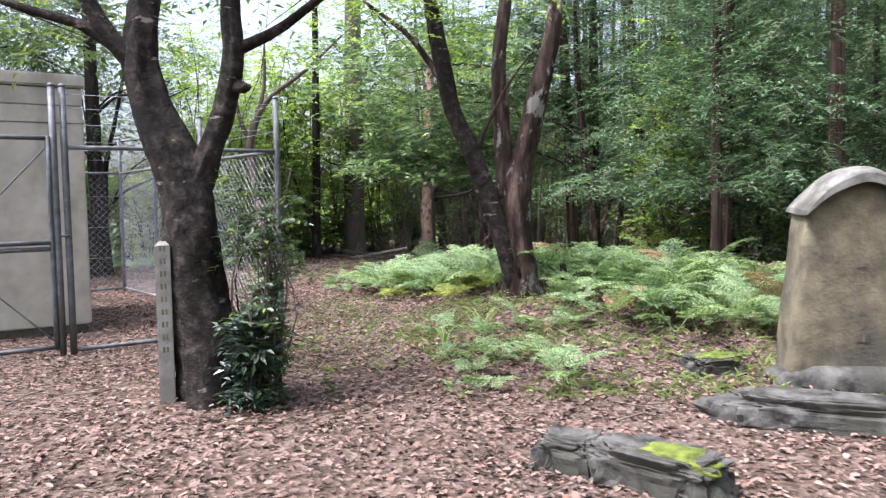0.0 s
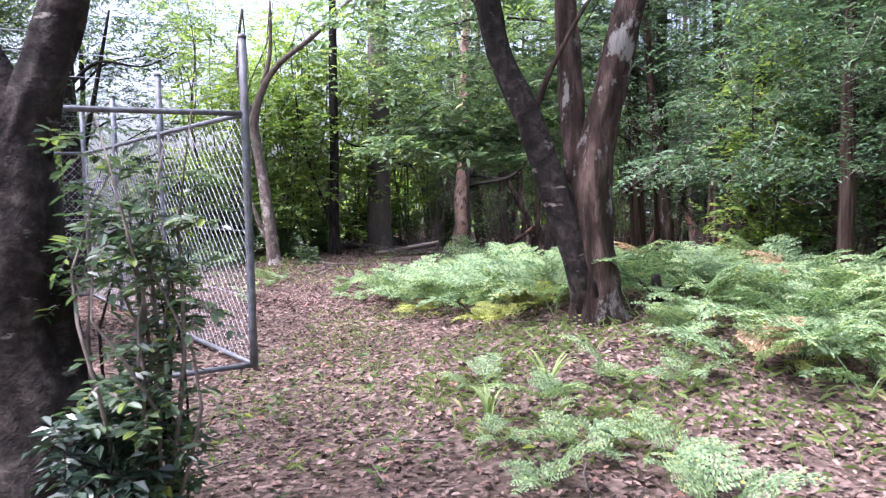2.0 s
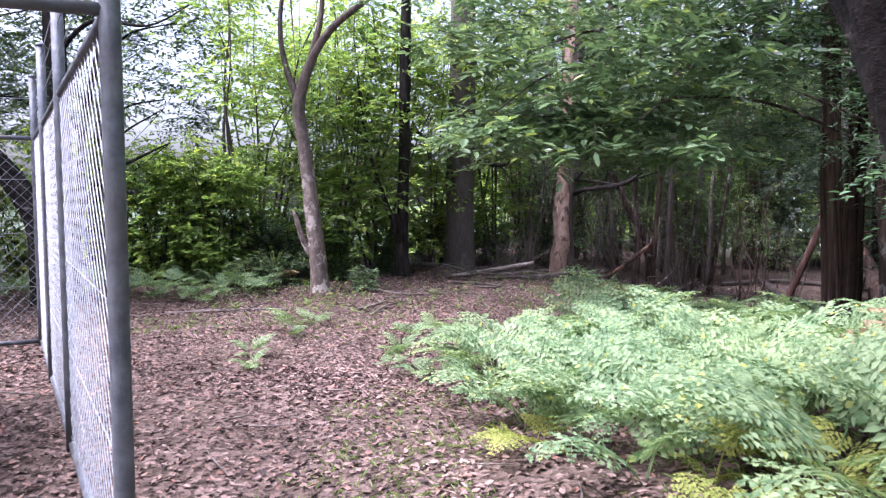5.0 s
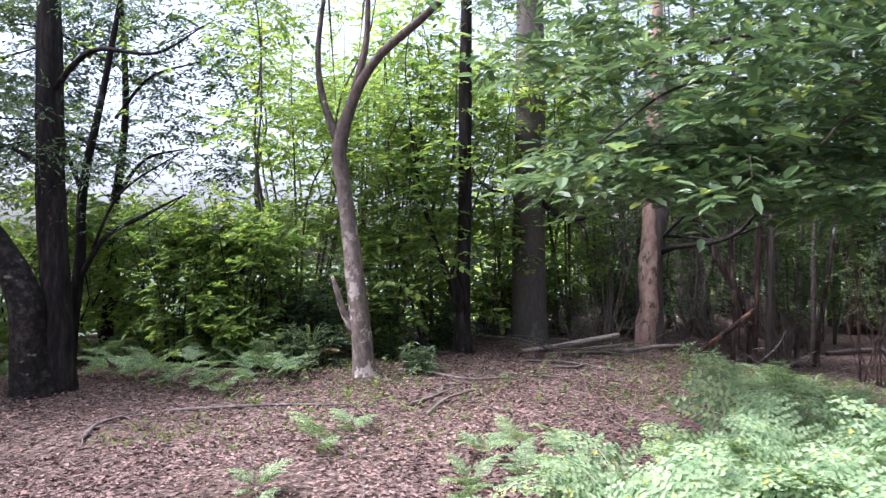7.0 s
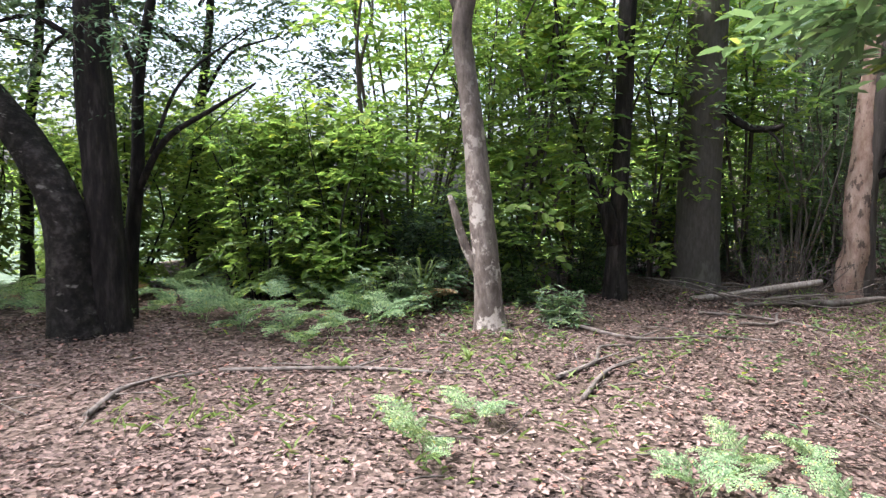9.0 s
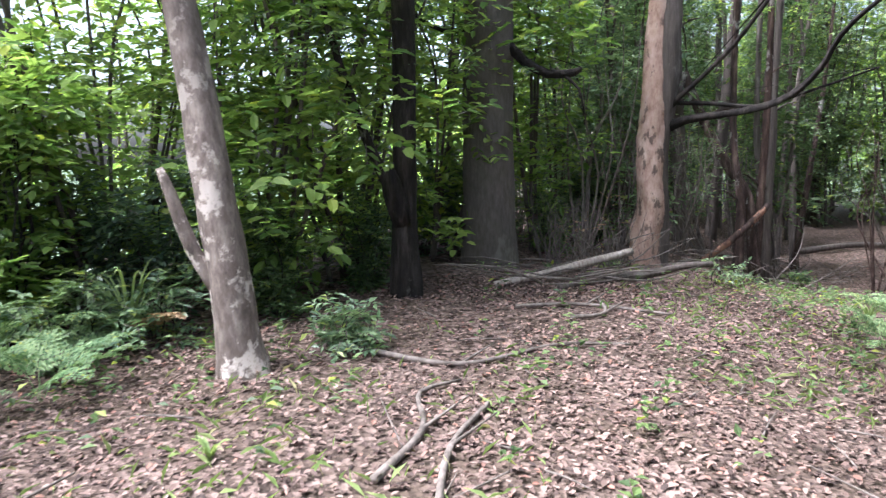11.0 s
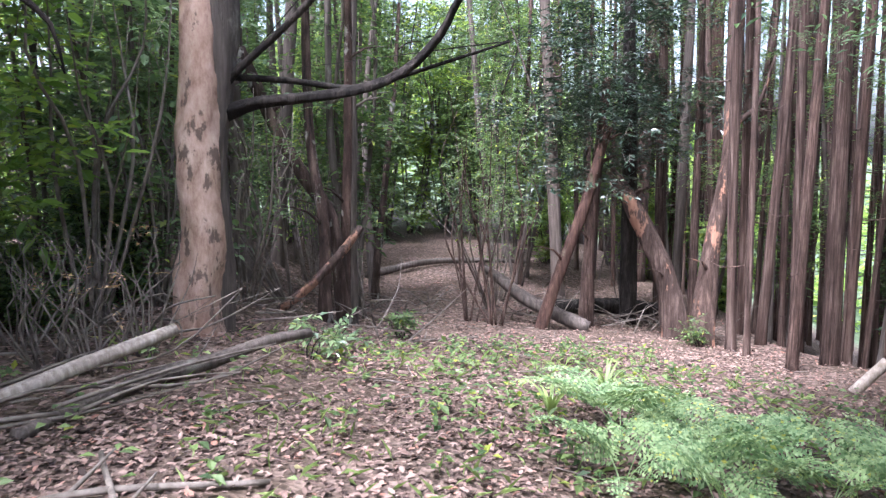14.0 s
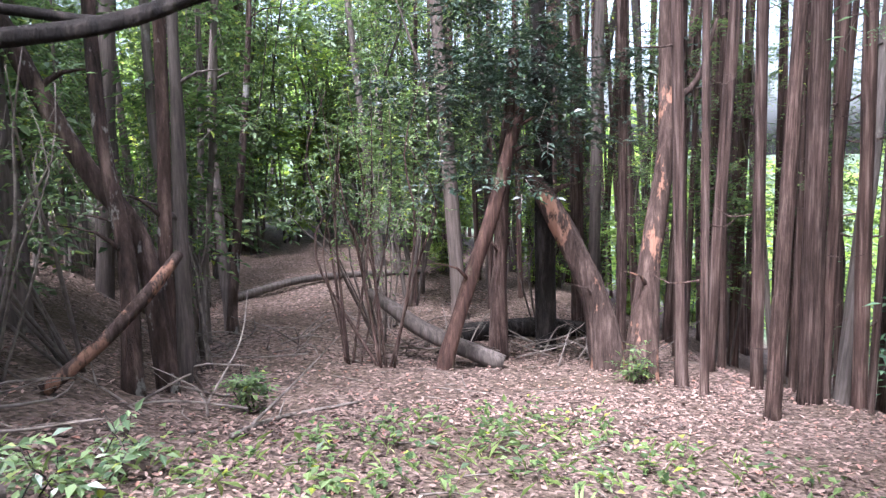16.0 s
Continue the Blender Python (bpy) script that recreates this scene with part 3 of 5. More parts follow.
hero_tree("large_tree", "thick straight trunk with smooth grey-brown bark", (-2.36, 20.35, land(-2.36, 20.35)), [
    ("trunk", [(-2.38, 20.35, -0.2, 0.326), (-2.37, 20.35, 0.5, 0.284), (-2.36, 20.35, 1.6, 0.263), (-2.33, 20.40, 3.5, 0.247), (-2.3, 20.45, 8, 0.189), (-2.3, 20.45, 14, 0.084)], None),
    ("dead_branch", [(-2.15, 20.30, 2.35, 0.053), (-1.98, 20.20, 2.15, 0.053), (-1.75, 20.15, 2.02, 0.047), (-1.5, 20.10, 2.02, 0.042), (-1.42, 20.07, 2.06, 0.021)], M_BARK_DARK),
    ("dead_branch", [(-1.6, 20.11, 2.0, 0.021), (-1.45, 20.05, 1.85, 0.013), (-1.4, 20.03, 1.6, 0.006)], M_BARK_DARK),
    ("dead_branch", [(-2.5, 20.15, 2.5, 0.032), (-2.8, 19.95, 2.45, 0.021), (-3.1, 19.75, 2.6, 0.011)], M_BARK_DARK)],
    M_BARK_SMOOTH, [("crown", M_LEAF_LIGHT, np.vstack([clumps(12, (-4.5, 18.6, 7.5), (-0.5, 21.5, 11), (0.8, 0.8, 0.5)), clumps(26, (-4.2, 21.2, 3.8), (-0.6, 23.9, 8.5), (0.7, 0.7, 0.4))]), 17, 7, 0.4, 0.11, {})], sides=22, flare=0.22, rough=0.03)
red = hero_tree("peeled_tree", "upright trunk with bark peeled off to bare orange wood", (-0.47, 21.3, land(-0.47, 21.3)), [
    ("trunk", [(-0.50, 21.3, -0.3, 0.175), (-0.49, 21.3, 0.2, 0.165), (-0.44, 21.3, 0.55, 0.15), (-0.47, 21.32, 1.0, 0.145), (-0.42, 21.35, 1.6, 0.145), (-0.38, 21.4, 2.3, 0.135), (-0.3, 21.4, 4.5, 0.11), (-0.2, 21.4, 8, 0.05)], None),
    ("bark_strip", [(-0.37, 21.4, -0.3, 0.13), (-0.33, 21.4, 0.6, 0.115), (-0.33, 21.38, 1.3, 0.115), (-0.28, 21.37, 1.9, 0.125), (-0.24, 21.37, 2.4, 0.13), (-0.18, 21.38, 4.5, 0.11)], M_BARK_GREY),
    ("limb", [(-0.3, 21.38, 1.46, 0.065), (-0.1, 21.25, 1.54, 0.048), (0.05, 21.12, 1.57, 0.042), (0.53, 20.8, 1.63, 0.038), (0.85, 20.6, 1.76, 0.035), (1.08, 20.45, 2.02, 0.03), (1.3, 20.25, 2.45, 0.024), (2.0, 19.7, 3.1, 0.01)], M_BARK_DARK),
    ("limb", [(-0.3, 21.38, 1.6, 0.036), (-0.15, 21.25, 1.8, 0.03), (0.05, 21.1, 2.0, 0.027), (0.35, 20.9, 2.35, 0.028), (0.8, 20.7, 3.0, 0.015)], M_BARK_DARK),
    ("limb", [(-0.2, 21.35, 1.75, 0.026), (0.2, 21.1, 1.72, 0.024), (0.6, 20.85, 1.66, 0.022), (0.9, 20.65, 1.75, 0.018), (1.6, 20.3, 2.0, 0.008)], M_BARK_DARK)],
    M_BARK_BARE, [("crown", M_LEAF_LIGHT, clumps(38, (-1.4, 21.8, 3.2), (3.4, 25.0, 7.5), (0.6, 0.6, 0.35)), 17, 7, 0.35, 0.08, {})], sides=22, rough=0.13)

# the overhanging broadleaf tree whose branches reach over the path
hero_tree("chestnut_tree", "broadleaf tree with layered branches hanging over the path", (3.0, 14.6, land(3.0, 14.6)), [
    ("trunk", [(3.0, 14.6, -0.3, 0.12), (2.9, 14.6, 1.2, 0.10), (2.75, 14.6, 2.4, 0.085), (2.65, 14.7, 3.6, 0.06), (2.6, 14.8, 5.5, 0.03)], None),
    ("limb", [(2.77, 14.6, 2.2, 0.02), (1.6, 14.8, 2.75, 0.013), (0.4, 14.5, 2.85, 0.022), (-0.5, 13.7, 2.7, 0.012), (-1.1, 12.9, 2.2, 0.005)], None),
    ("limb", [(2.72, 14.65, 2.7, 0.018), (1.4, 15.0, 3.3, 0.011), (0.0, 15.2, 3.4, 0.018), (-0.9, 15.0, 3.1, 0.006)], None),
    ("limb", [(2.68, 14.7, 3.2, 0.018), (1.5, 14.2, 3.8, 0.011), (0.2, 13.7, 3.9, 0.016), (-0.8, 13.1, 3.6, 0.006)], None),
    ("limb", [(2.8, 14.6, 1.95, 0.022), (1.6, 14.2, 2.4, 0.015), (0.6, 13.6, 2.4, 0.012), (0.2, 13.0, 2.15, 0.005)], None)],
    M_BARK_B, [("crown", M_LEAF_MINT, np.vstack([clumps(12, (-1.35, 13.0, 1.85), (-0.2, 14.3, 2.25), (0.42, 0.42, 0.08)), clumps(16, (-0.4, 13.3, 1.8), (1.0, 14.6, 2.3), (0.45, 0.45, 0.08)),
                                                   clumps(24, (-1.3, 13.2, 2.3), (1.4, 15.2, 2.95), (0.45, 0.45, 0.12)), clumps(30, (-1.9, 12.9, 2.9), (1.6, 15.6, 4.2), (0.5, 0.5, 0.14))]), 13, 9, 0.34, 0.135, dict(oval=True, slim=0.4, flat=0.12, droop=0.2)),
               ("crown", M_LEAF_DARK, np.vstack([clumps(46, (-0.2, 15.4, 2.2), (3.2, 17.2, 5.4), (0.6, 0.6, 0.25)), clumps(22, (1.2, 14.2, 2.6), (4.2, 15.6, 5.2), (0.6, 0.6, 0.2)), clumps(24, (-1.7, 15.6, 3.5), (1.0, 17.4, 5.4), (0.6, 0.6, 0.25))]), 15, 8, 0.36, 0.12, dict(oval=True, slim=0.42, flat=0.2, droop=0.25))])

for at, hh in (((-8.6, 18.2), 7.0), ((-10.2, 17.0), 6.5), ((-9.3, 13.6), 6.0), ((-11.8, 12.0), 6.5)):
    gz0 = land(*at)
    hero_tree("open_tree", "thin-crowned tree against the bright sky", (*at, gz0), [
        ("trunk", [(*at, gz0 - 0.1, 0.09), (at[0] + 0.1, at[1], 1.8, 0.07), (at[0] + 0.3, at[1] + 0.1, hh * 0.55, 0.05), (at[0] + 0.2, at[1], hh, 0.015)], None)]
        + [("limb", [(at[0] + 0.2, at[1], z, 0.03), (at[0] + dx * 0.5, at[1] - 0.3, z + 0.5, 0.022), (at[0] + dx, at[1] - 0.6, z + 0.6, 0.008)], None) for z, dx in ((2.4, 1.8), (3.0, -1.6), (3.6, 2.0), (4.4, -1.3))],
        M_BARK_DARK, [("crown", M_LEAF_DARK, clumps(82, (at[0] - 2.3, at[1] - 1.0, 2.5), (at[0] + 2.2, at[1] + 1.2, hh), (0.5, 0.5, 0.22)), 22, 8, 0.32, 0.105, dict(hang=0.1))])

# ---- leaning and broken trunks beyond the clearing ----
def broken_trunk(name, label, pts, mat, sides=12, rough=0.1, extra=(), flare=0.2):
    at = (pts[0][0], pts[0][1], land(pts[0][0], pts[0][1]))
    pts = [(pts[0][0], pts[0][1], at[2] - 0.1, pts[0][3]), *pts]
    bx, by, bz, br = pts[-2]
    extra = [*extra, ("snag", [(bx, by, bz, br * 0.4), (bx + 0.16, by - 0.1, bz + 0.12, br * 0.25), (bx + 0.38, by - 0.16, bz + 0.15, 0.004)], None),
             ("snag", [(*pts[2][:3], pts[2][3] * 0.35), (pts[2][0] - 0.2, pts[2][1] - 0.05, pts[2][2] + 0.18, 0.012), (pts[2][0] - 0.45, pts[2][1] + 0.05, pts[2][2] + 0.25, 0.003)], None)]
    return hero_tree(name, label, at, [("trunk", pts, mat), *extra], mat, sides=sides, rough=rough, flare=flare, category="tree")


broken_trunk("leaning_dead_tree", "rotting red trunk leaning over without branches", [(4.33, 23.33, -1.05, 0.085), (4.6, 23.26, -0.26, 0.075), (4.85, 23.18, 0.43, 0.07), (5.11, 23.11, 1.28, 0.06), (5.2, 23.08, 1.5, 0.045)], M_BARK_RED)
broken_trunk("leaning_dead_tree", "thin orange-brown dead trunk standing among branches", [(5.34, 23.65, -1.15, 0.11), (5.45, 23.7, -0.1, 0.085), (5.6, 23.75, 0.99, 0.08), (5.7, 23.7, 2.2, 0.06)], M_BARK_CEDAR)
broken_trunk("broken_tree", "broken leaning trunk with bare orange wood on its upper side", [(6.12, 22.7, -1.2, 0.19), (6.05, 22.8, -0.6, 0.155), (5.88, 23.0, 0.0, 0.14), (5.66, 23.2, 0.55, 0.12), (5.48, 23.4, 0.95, 0.07)], M_BARK_PATCH)
broken_trunk("peeling_tree", "tall pink-brown trunk with flaking bark, leaning a little", [(6.02, 22.17, -1.25, 0.17), (6.15, 22.2, -0.4, 0.125), (6.25, 22.22, 0.1, 0.115), (6.47, 22.22, 1.14, 0.10), (6.6, 22.3, 2.0, 0.11), (6.65, 22.35, 4, 0.09), (6.9, 22.4, 8, 0.04)], M_BARK_PATCH,
             extra=[("limb", [(6.55, 22.25, 1.5, 0.04), (6.85, 22.1, 1.8, 0.03), (7.0, 22.0, 2.4, 0.015)], None)])
broken_trunk("leaning_dead_tree", "thick dark trunk leaning out from a clump of stems", [(1.5, 23.3, -0.5, 0.09), (1.4, 23.35, 0.45, 0.08), (1.1, 23.5, 1.0, 0.075), (0.85, 23.7, 1.6, 0.07), (0.6, 23.9, 2.3, 0.07)], M_BARK_B)
for lab, pts, mt in (
        ("slender red-brown trunk rising from a clump", [(1.16, 23.0, -0.5, 0.079), (1.21, 23.1, 0.4, 0.059), (1.15, 23.3, 1.5, 0.050), (1.2, 23.4, 3.5, 0.040), (1.3, 23.4, 7, 0.020)], M_BARK_B),
        ("slender red-brown trunk rising from a clump", [(1.55, 23.4, -0.6, 0.073), (1.62, 23.45, 0.6, 0.056), (1.7, 23.5, 2.2, 0.046), (1.75, 23.6, 6, 0.026)], M_BARK_B),
        ("stout grey trunk standing back in the wood", [(0.71, 24.39, -0.5, 0.12), (0.7, 24.4, 1.0, 0.10), (0.62, 24.45, 3.0, 0.085), (0.6, 24.5, 7, 0.04)], M_BARK_GREY),
        ("grey slender trunk with a slight bend", [(2.19, 25.06, -0.8, 0.075), (2.22, 25.1, 0.4, 0.06), (2.12, 25.1, 1.8, 0.05), (2.2, 25.2, 6, 0.025)], M_BARK_GREY),
        ("grey slender trunk rising from a clump", [(1.95, 24.1, -0.75, 0.079), (2.0, 24.15, 0.5, 0.063), (2.05, 24.2, 1.7, 0.056), (2.15, 24.2, 6, 0.033)], M_BARK_GREY),
        ("grey slender forked trunk beside the path", [(3.39, 26.49, -1.0, 0.086), (3.38, 26.6, -0.2, 0.066), (3.42, 26.76, 0.55, 0.056), (3.5, 26.95, 2.0, 0.046), (3.9, 26.9, 5, 0.026)], M_BARK_GREY),
        ("reddish slender trunk leaning over the path", [(3.36, 26.4, -1.0, 0.066), (3.55, 26.5, 0.2, 0.053), (3.75, 26.6, 1.4, 0.046), (3.95, 26.7, 2.8, 0.033), (4.1, 26.7, 5, 0.020)], M_BARK_B),
        ("grey slender trunk beside the path", [(2.87, 26.01, -1.0, 0.059), (2.95, 26.16, 0.27, 0.046), (3.08, 26.29, 1.6, 0.036), (3.2, 26.3, 5, 0.020)], M_BARK_GREY)):
    broken_trunk("slender_tree", lab, pts, mt)


def cut_log(name, label, pts, mat, stubs=(), category="log"):
    at = tuple(pts[0][:3])
    root = thing(name, at, label, category)
    o = np.array((*at, 0.0))
    part("log", stem([np.array(p) - o for p in pts], 12, 0.1, 0.1, at[0] * 5), mat, root)
    for s_ in stubs:
        part("branch", stem([np.array(p) - o for p in s_], 6, 0.08, 0.1, at[1]), mat, root)
    return root


def L(x, y, dz, r):
    return (x, y, land(x, y) + dz, r)


cut_log("fallen_pole", "pale weathered pole propped against the peeled tree", [L(-2.35, 19.2, 0.0, 0.036), (-1.85, 19.45, 0.09, 0.04), (-1.4, 19.68, 0.16, 0.038), (-0.95, 19.88, 0.23, 0.036)], M_POLE)
cut_log("fallen_branch", "grey curved branch lying at the foot of the peeled tree", [L(-1.75, 19.2, 0.03, 0.03), L(-1.1, 19.9, 0.05, 0.045), L(-0.7, 20.1, 0.10, 0.045), L(-0.35, 20.15, 0.22, 0.036), L(-0.05, 20.2, 0.27, 0.03)], M_BARK_GREY)
cut_log("fallen_log", "grey log slanting down to the ground across stems", [L(5.0, 23.2, 0.05, 0.10), (4.46, 23.76, -0.86, 0.095), (4.2, 24.02, -0.61, 0.085), (3.98, 24.22, -0.40, 0.05)], M_BARK_GREY)
cut_log("fallen_log", "brown log leaning across a clump of trunks", [L(0.5, 22.5, 0.02, 0.05), (0.85, 22.45, -0.05, 0.046), (1.25, 22.6, 0.25, 0.042), (1.45, 22.7, 0.42, 0.035)], M_BARK_PATCH)
cut_log("fallen_log", "long thin log lying across the path", [L(4.0, 28.1, 0.05, 0.065), L(5.5, 28.6, 0.12, 0.06), L(7.0, 29.1, 0.08, 0.055), L(8.6, 29.3, 0.06, 0.045)], M_BARK_GREY)
cut_log("fallen_log", "mossy dark log lying among leaning trunks", [L(5.6, 24.6, 0.1, 0.13), L(6.6, 24.5, 0.12, 0.12), L(7.6, 24.1, 0.1, 0.10)], M_BARK_DARK)
cut_log("fallen_log", "short broken log end sticking up from the slope", [L(4.2, 19.08, 0.0, 0.05), L(4.5, 18.98, 0.3, 0.045)], M_POLE)
for pts in ([(-2.9, 15.0), (-2.75, 15.5), (-2.8, 16.0), (-2.6, 16.3)], [(-3.2, 16.8), (-2.6, 16.6), (-2.0, 17.1), (-1.5, 17.2)], [(-5.0, 13.1), (-5.2, 13.6), (-5.05, 14.1)], [(-5.0, 14.2), (-4.2, 14.6), (-3.6, 14.7)],
            [(-2.2, 18.2), (-1.6, 18.5), (-0.9, 18.4)], [(1.3, 21.6), (1.8, 22.0), (2.5, 22.1)], [(-2.65, 14.6), (-2.62, 15.3), (-2.45, 15.9)], [(-1.8, 17.9), (-1.5, 18.2), (-1.45, 18.9)]):
    cut_log("fallen_twig", "dry crooked stick lying on the leaves", [L(x, y, 0.025, 0.018 - 0.003 * k) for k, (x, y) in enumerate(pts)], M_TWIG, [[L(*pts[1], 0.03, 0.01), L(pts[1][0] + 0.2, pts[1][1] + 0.3, 0.08, 0.004)]], "stick")

broken_trunk("tree_stump", "small dark broken stump among ferns", [(1.4, 8.6, 0.3, 0.06), (1.39, 8.6, 0.55, 0.05), (1.36, 8.58, 0.74, 0.035)], M_BARK_A)

# brush pile of dead twigs by the pole
root = thing("brush_pile", on_land(-1.9, 19.6), "heap of dry grey brushwood beside the pole", "brushwood", kind="stuff")
sticks = []
for k in range(14):
    a0, l0 = rng.uniform(-0.6, 0.7) + (math.pi if k % 3 == 0 else 0), rng.uniform(0.4, 1.3)
    p = np.array((rng.uniform(-0.6, 0.6), rng.uniform(-0.6, 0.35), rng.uniform(0.0, 0.12)))
    q = p + np.array((math.cos(a0), math.sin(a0) * 0.6, rng.uniform(0.0, 0.35))) * l0
    sticks.append(stem([(*p, 0.012), (*((p + q) / 2 + rng.normal(0, 0.05, 3)), 0.009), (*q, 0.003)], 5, 0.2, 0.1, k))
part("sticks", merged(sticks), M_TWIG, root)

# ---- fence round the concrete tank house ----
C0, GP, C1 = np.array((-1.77, 8.17)), np.array((-3.5, 7.06)), np.array((-5.3, 12.5))
ALONG = (GP - C0) / np.linalg.norm(GP - C0)
C2, G2 = C1 + ALONG * 5.5, GP + ALONG * 1.6
G3 = GP + ALONG * 3.2


def bar(p, q, r, sides=8):
    return stem([(*p, r), (*((np.array(p) + np.array(q)) / 2), r), (*q, r)], sides, 5, 0.0)


fence = thing("fence", (*C0, land(*C0)), "galvanised chain-link fence with barbed wire round the block house", "fence")
FO = np.array((*C0, land(*C0)))


def fence_post(at, h=2.5):
    z = land(*at)
    o = np.array((*at, z)) - FO
    pole = part("post", bar(o + (0, 0, -0.15), o + (0, 0, h), 0.031, 12), M_STEEL, fence)
    part("cap", stem([(*(o + (0, 0, h - 0.005)), 0.034), (*(o + (0, 0, h + 0.012)), 0.033), (*(o + (0, 0, h + 0.025)), 0.015)], 12, 0.02, 0), M_STEEL, pole)


def wire_panel(p, q, rails=(0.04, 1.94), link=True, h=(0.06, 1.92), barbed=(2.15, 2.3, 2.43), pitch=0.075):
    p, q = np.array(p), np.array(q)
    n = np.linalg.norm(q - p)
    u = (q - p) / n
    zp, zq = land(*p), land(*q)
    o = np.array((*p, zp)) - FO
    at = lambda s, z: o + np.array((u[0] * s, u[1] * s, (zq - zp) * s / n + z))
    for z in rails:
        part("rail", bar(at(0, z), at(n, z), 0.021, 8), M_STEEL, fence)
    for z in barbed:
        part("barbed_wire", bar(at(0, z), at(n, z), 0.003, 4), M_WIRE, fence)
    if link:
        z0, z1 = h
        H, pieces, w = z1 - z0, [], 0.0017
        off = np.array((-u[1], u[0], 0)) * 0.003
        for sgn in (1, -1):
            s = -H
            while s < n + H:
                a_, b_ = s, s + H
                lo, hi = max(a_, 0), min(b_, n)
                if hi > lo:
                    za, zb = ((lo - a_), (hi - a_)) if sgn > 0 else (H - (lo - a_), H - (hi - a_))
                    pa, pb = np.array(at(lo, z0 + za)) + off * sgn, np.array(at(hi, z0 + zb)) + off * sgn
                    d = (pb - pa) / np.linalg.norm(pb - pa)
                    e1 = np.array((-u[1], u[0], 0))
                    e2 = np.cross(d, e1)
                    ring = [e1 * w, (-0.5 * e1 + 0.87 * e2) * w, (-0.5 * e1 - 0.87 * e2) * w]
                    vv = np.array([pa + r_ for r_ in ring] + [pb + r_ for r_ in ring])
                    pieces.append((vv, np.array([(0, 1, 4, 3), (1, 2, 5, 4), (2, 0, 3, 5)])))
                s += pitch * 1.414
        mesh = part("chain_link", merged(pieces), M_WIRE, fence, "grey diamond wire mesh", smooth=False)
        for z in (z0 + 0.5, z0 + 1.0, z0 + 1.5):
            part("tension_wire", bar(at(0, z), at(n, z), 0.0025, 4), M_WIRE, mesh)


for at in (C0, GP, GP + ALONG * 0.09, C1, C0 * 0.62 + C1 * 0.38, C0 * 0.3 + C1 * 0.7, C1 * 0.66 + C2 * 0.34, C1 * 0.33 + C2 * 0.67, C2, G3):
    fence_post(at)
wire_panel(C0, GP, link=False)
for k0, k1 in ((0, 0.38), (0.38, 0.7), (0.7, 1)):
    wire_panel(C0 + (C1 - C0) * k0, C0 + (C1 - C0) * k1)
for k in range(3):
    wire_panel(C1 + (C2 - C1) * k / 3, C1 + (C2 - C1) * (k + 1) / 3)
gate_at = GP + ALONG * 0.14
gz = land(*gate_at)
gate = thing("gate", (*gate_at, gz), "grey steel gate leaf with crossed braces", "gate")
gate_end = ALONG * 1.5
for z in (0.08, 1.0, 1.06, 2.02):
    part("rail", bar((0, 0, z), (*gate_end, z), 0.022), M_STEEL, gate)
for s_ in (0, 1):
    part("stile", bar((*(gate_end * s_), 0.06), (*(gate_end * s_), 2.04), 0.024), M_STEEL, gate)
part("brace", bar((0, 0, 1.95), (*(gate_end * 0.55), 1.03), 0.007, 6), M_STEEL, gate)
part("brace", bar((0, 0, 0.12), (*(gate_end * 0.55), 0.98), 0.007, 6), M_STEEL, gate)
part("latch", bar((0.02, 0.0, 1.12), (0.16, 0.05, 1.12), 0.012, 6), M_STEEL, gate)


def box(w, d, h, bevel=0.02, at=(0, 0, 0)):
    bm = bmesh.new()
    bmesh.ops.create_cube(bm, size=1, matrix=Matrix.Translation((at[0], at[1], at[2] + h / 2)) @ Matrix.Diagonal((w, d, h, 1)))
    if bevel:
        bmesh.ops.bevel(bm, geom=bm.edges[:], offset=bevel, segments=2, affect="EDGES")
    return bm


tank_turn = math.degrees(math.atan2(-ALONG[1], -ALONG[0]))
tank = thing("concrete_tank_house", (-3.92, 8.35, land(-3.92, 8.35)), "stained grey concrete block house inside the fence", "concrete building", turn=tank_turn)
# the shadow band under the wall is coloured into this base
part("plinth", box(2.5, 2.1, 0.2, 0.01, (-1.3, 1.1, -0.1)), M_RECESS_SHADE, tank, "recessed base coloured dark as the shadow gap under the wall", smooth=False)
part("wall", box(2.6, 2.2, 2.2, 0.015, (-1.3, 1.1, 0.1)), M_CONCRETE, tank, smooth=False)
for k in range(2):
    part("wall_panel", box(2.6 - 0.004, 2.2 - 0.004, 0.185, 0.008, (-1.3, 1.1, 2.304 + k * 0.19)), M_CONCRETE, tank, smooth=False)
part("roof", box(2.66, 2.26, 0.14, 0.02, (-1.3, 1.1, 2.69)), M_CONCRETE, tank, smooth=False)

# ---- marker post, stone monument, stones ----
post = thing("marker_post", on_land(-1.885, 5.06), "square weathered white marker post with vertical lettering", "marker post", turn=20)
part("shaft", box(0.1, 0.1, 1.12, 0.006, (0, 0, -0.05)), M_POST, post, smooth=False)
bm = bmesh.new()
bmesh.ops.create_cone(bm, cap_ends=True, segments=4, radius1=0.066, radius2=0.03, depth=0.025, matrix=Matrix.Translation((0, 0, 1.081)) @ Matrix.Rotation(radians(45), 4, "Z"))
part("tip", bm, M_POST, post, smooth=False)
for k in range(9):
    for dx, w in ((-0.012, 0.016), (0.012, 0.012)):
        part("lettering", box(w, 0.003, 0.038, 0, (dx, -0.0505, 0.35 + k * 0.085)), M_STONE, post, smooth=False)


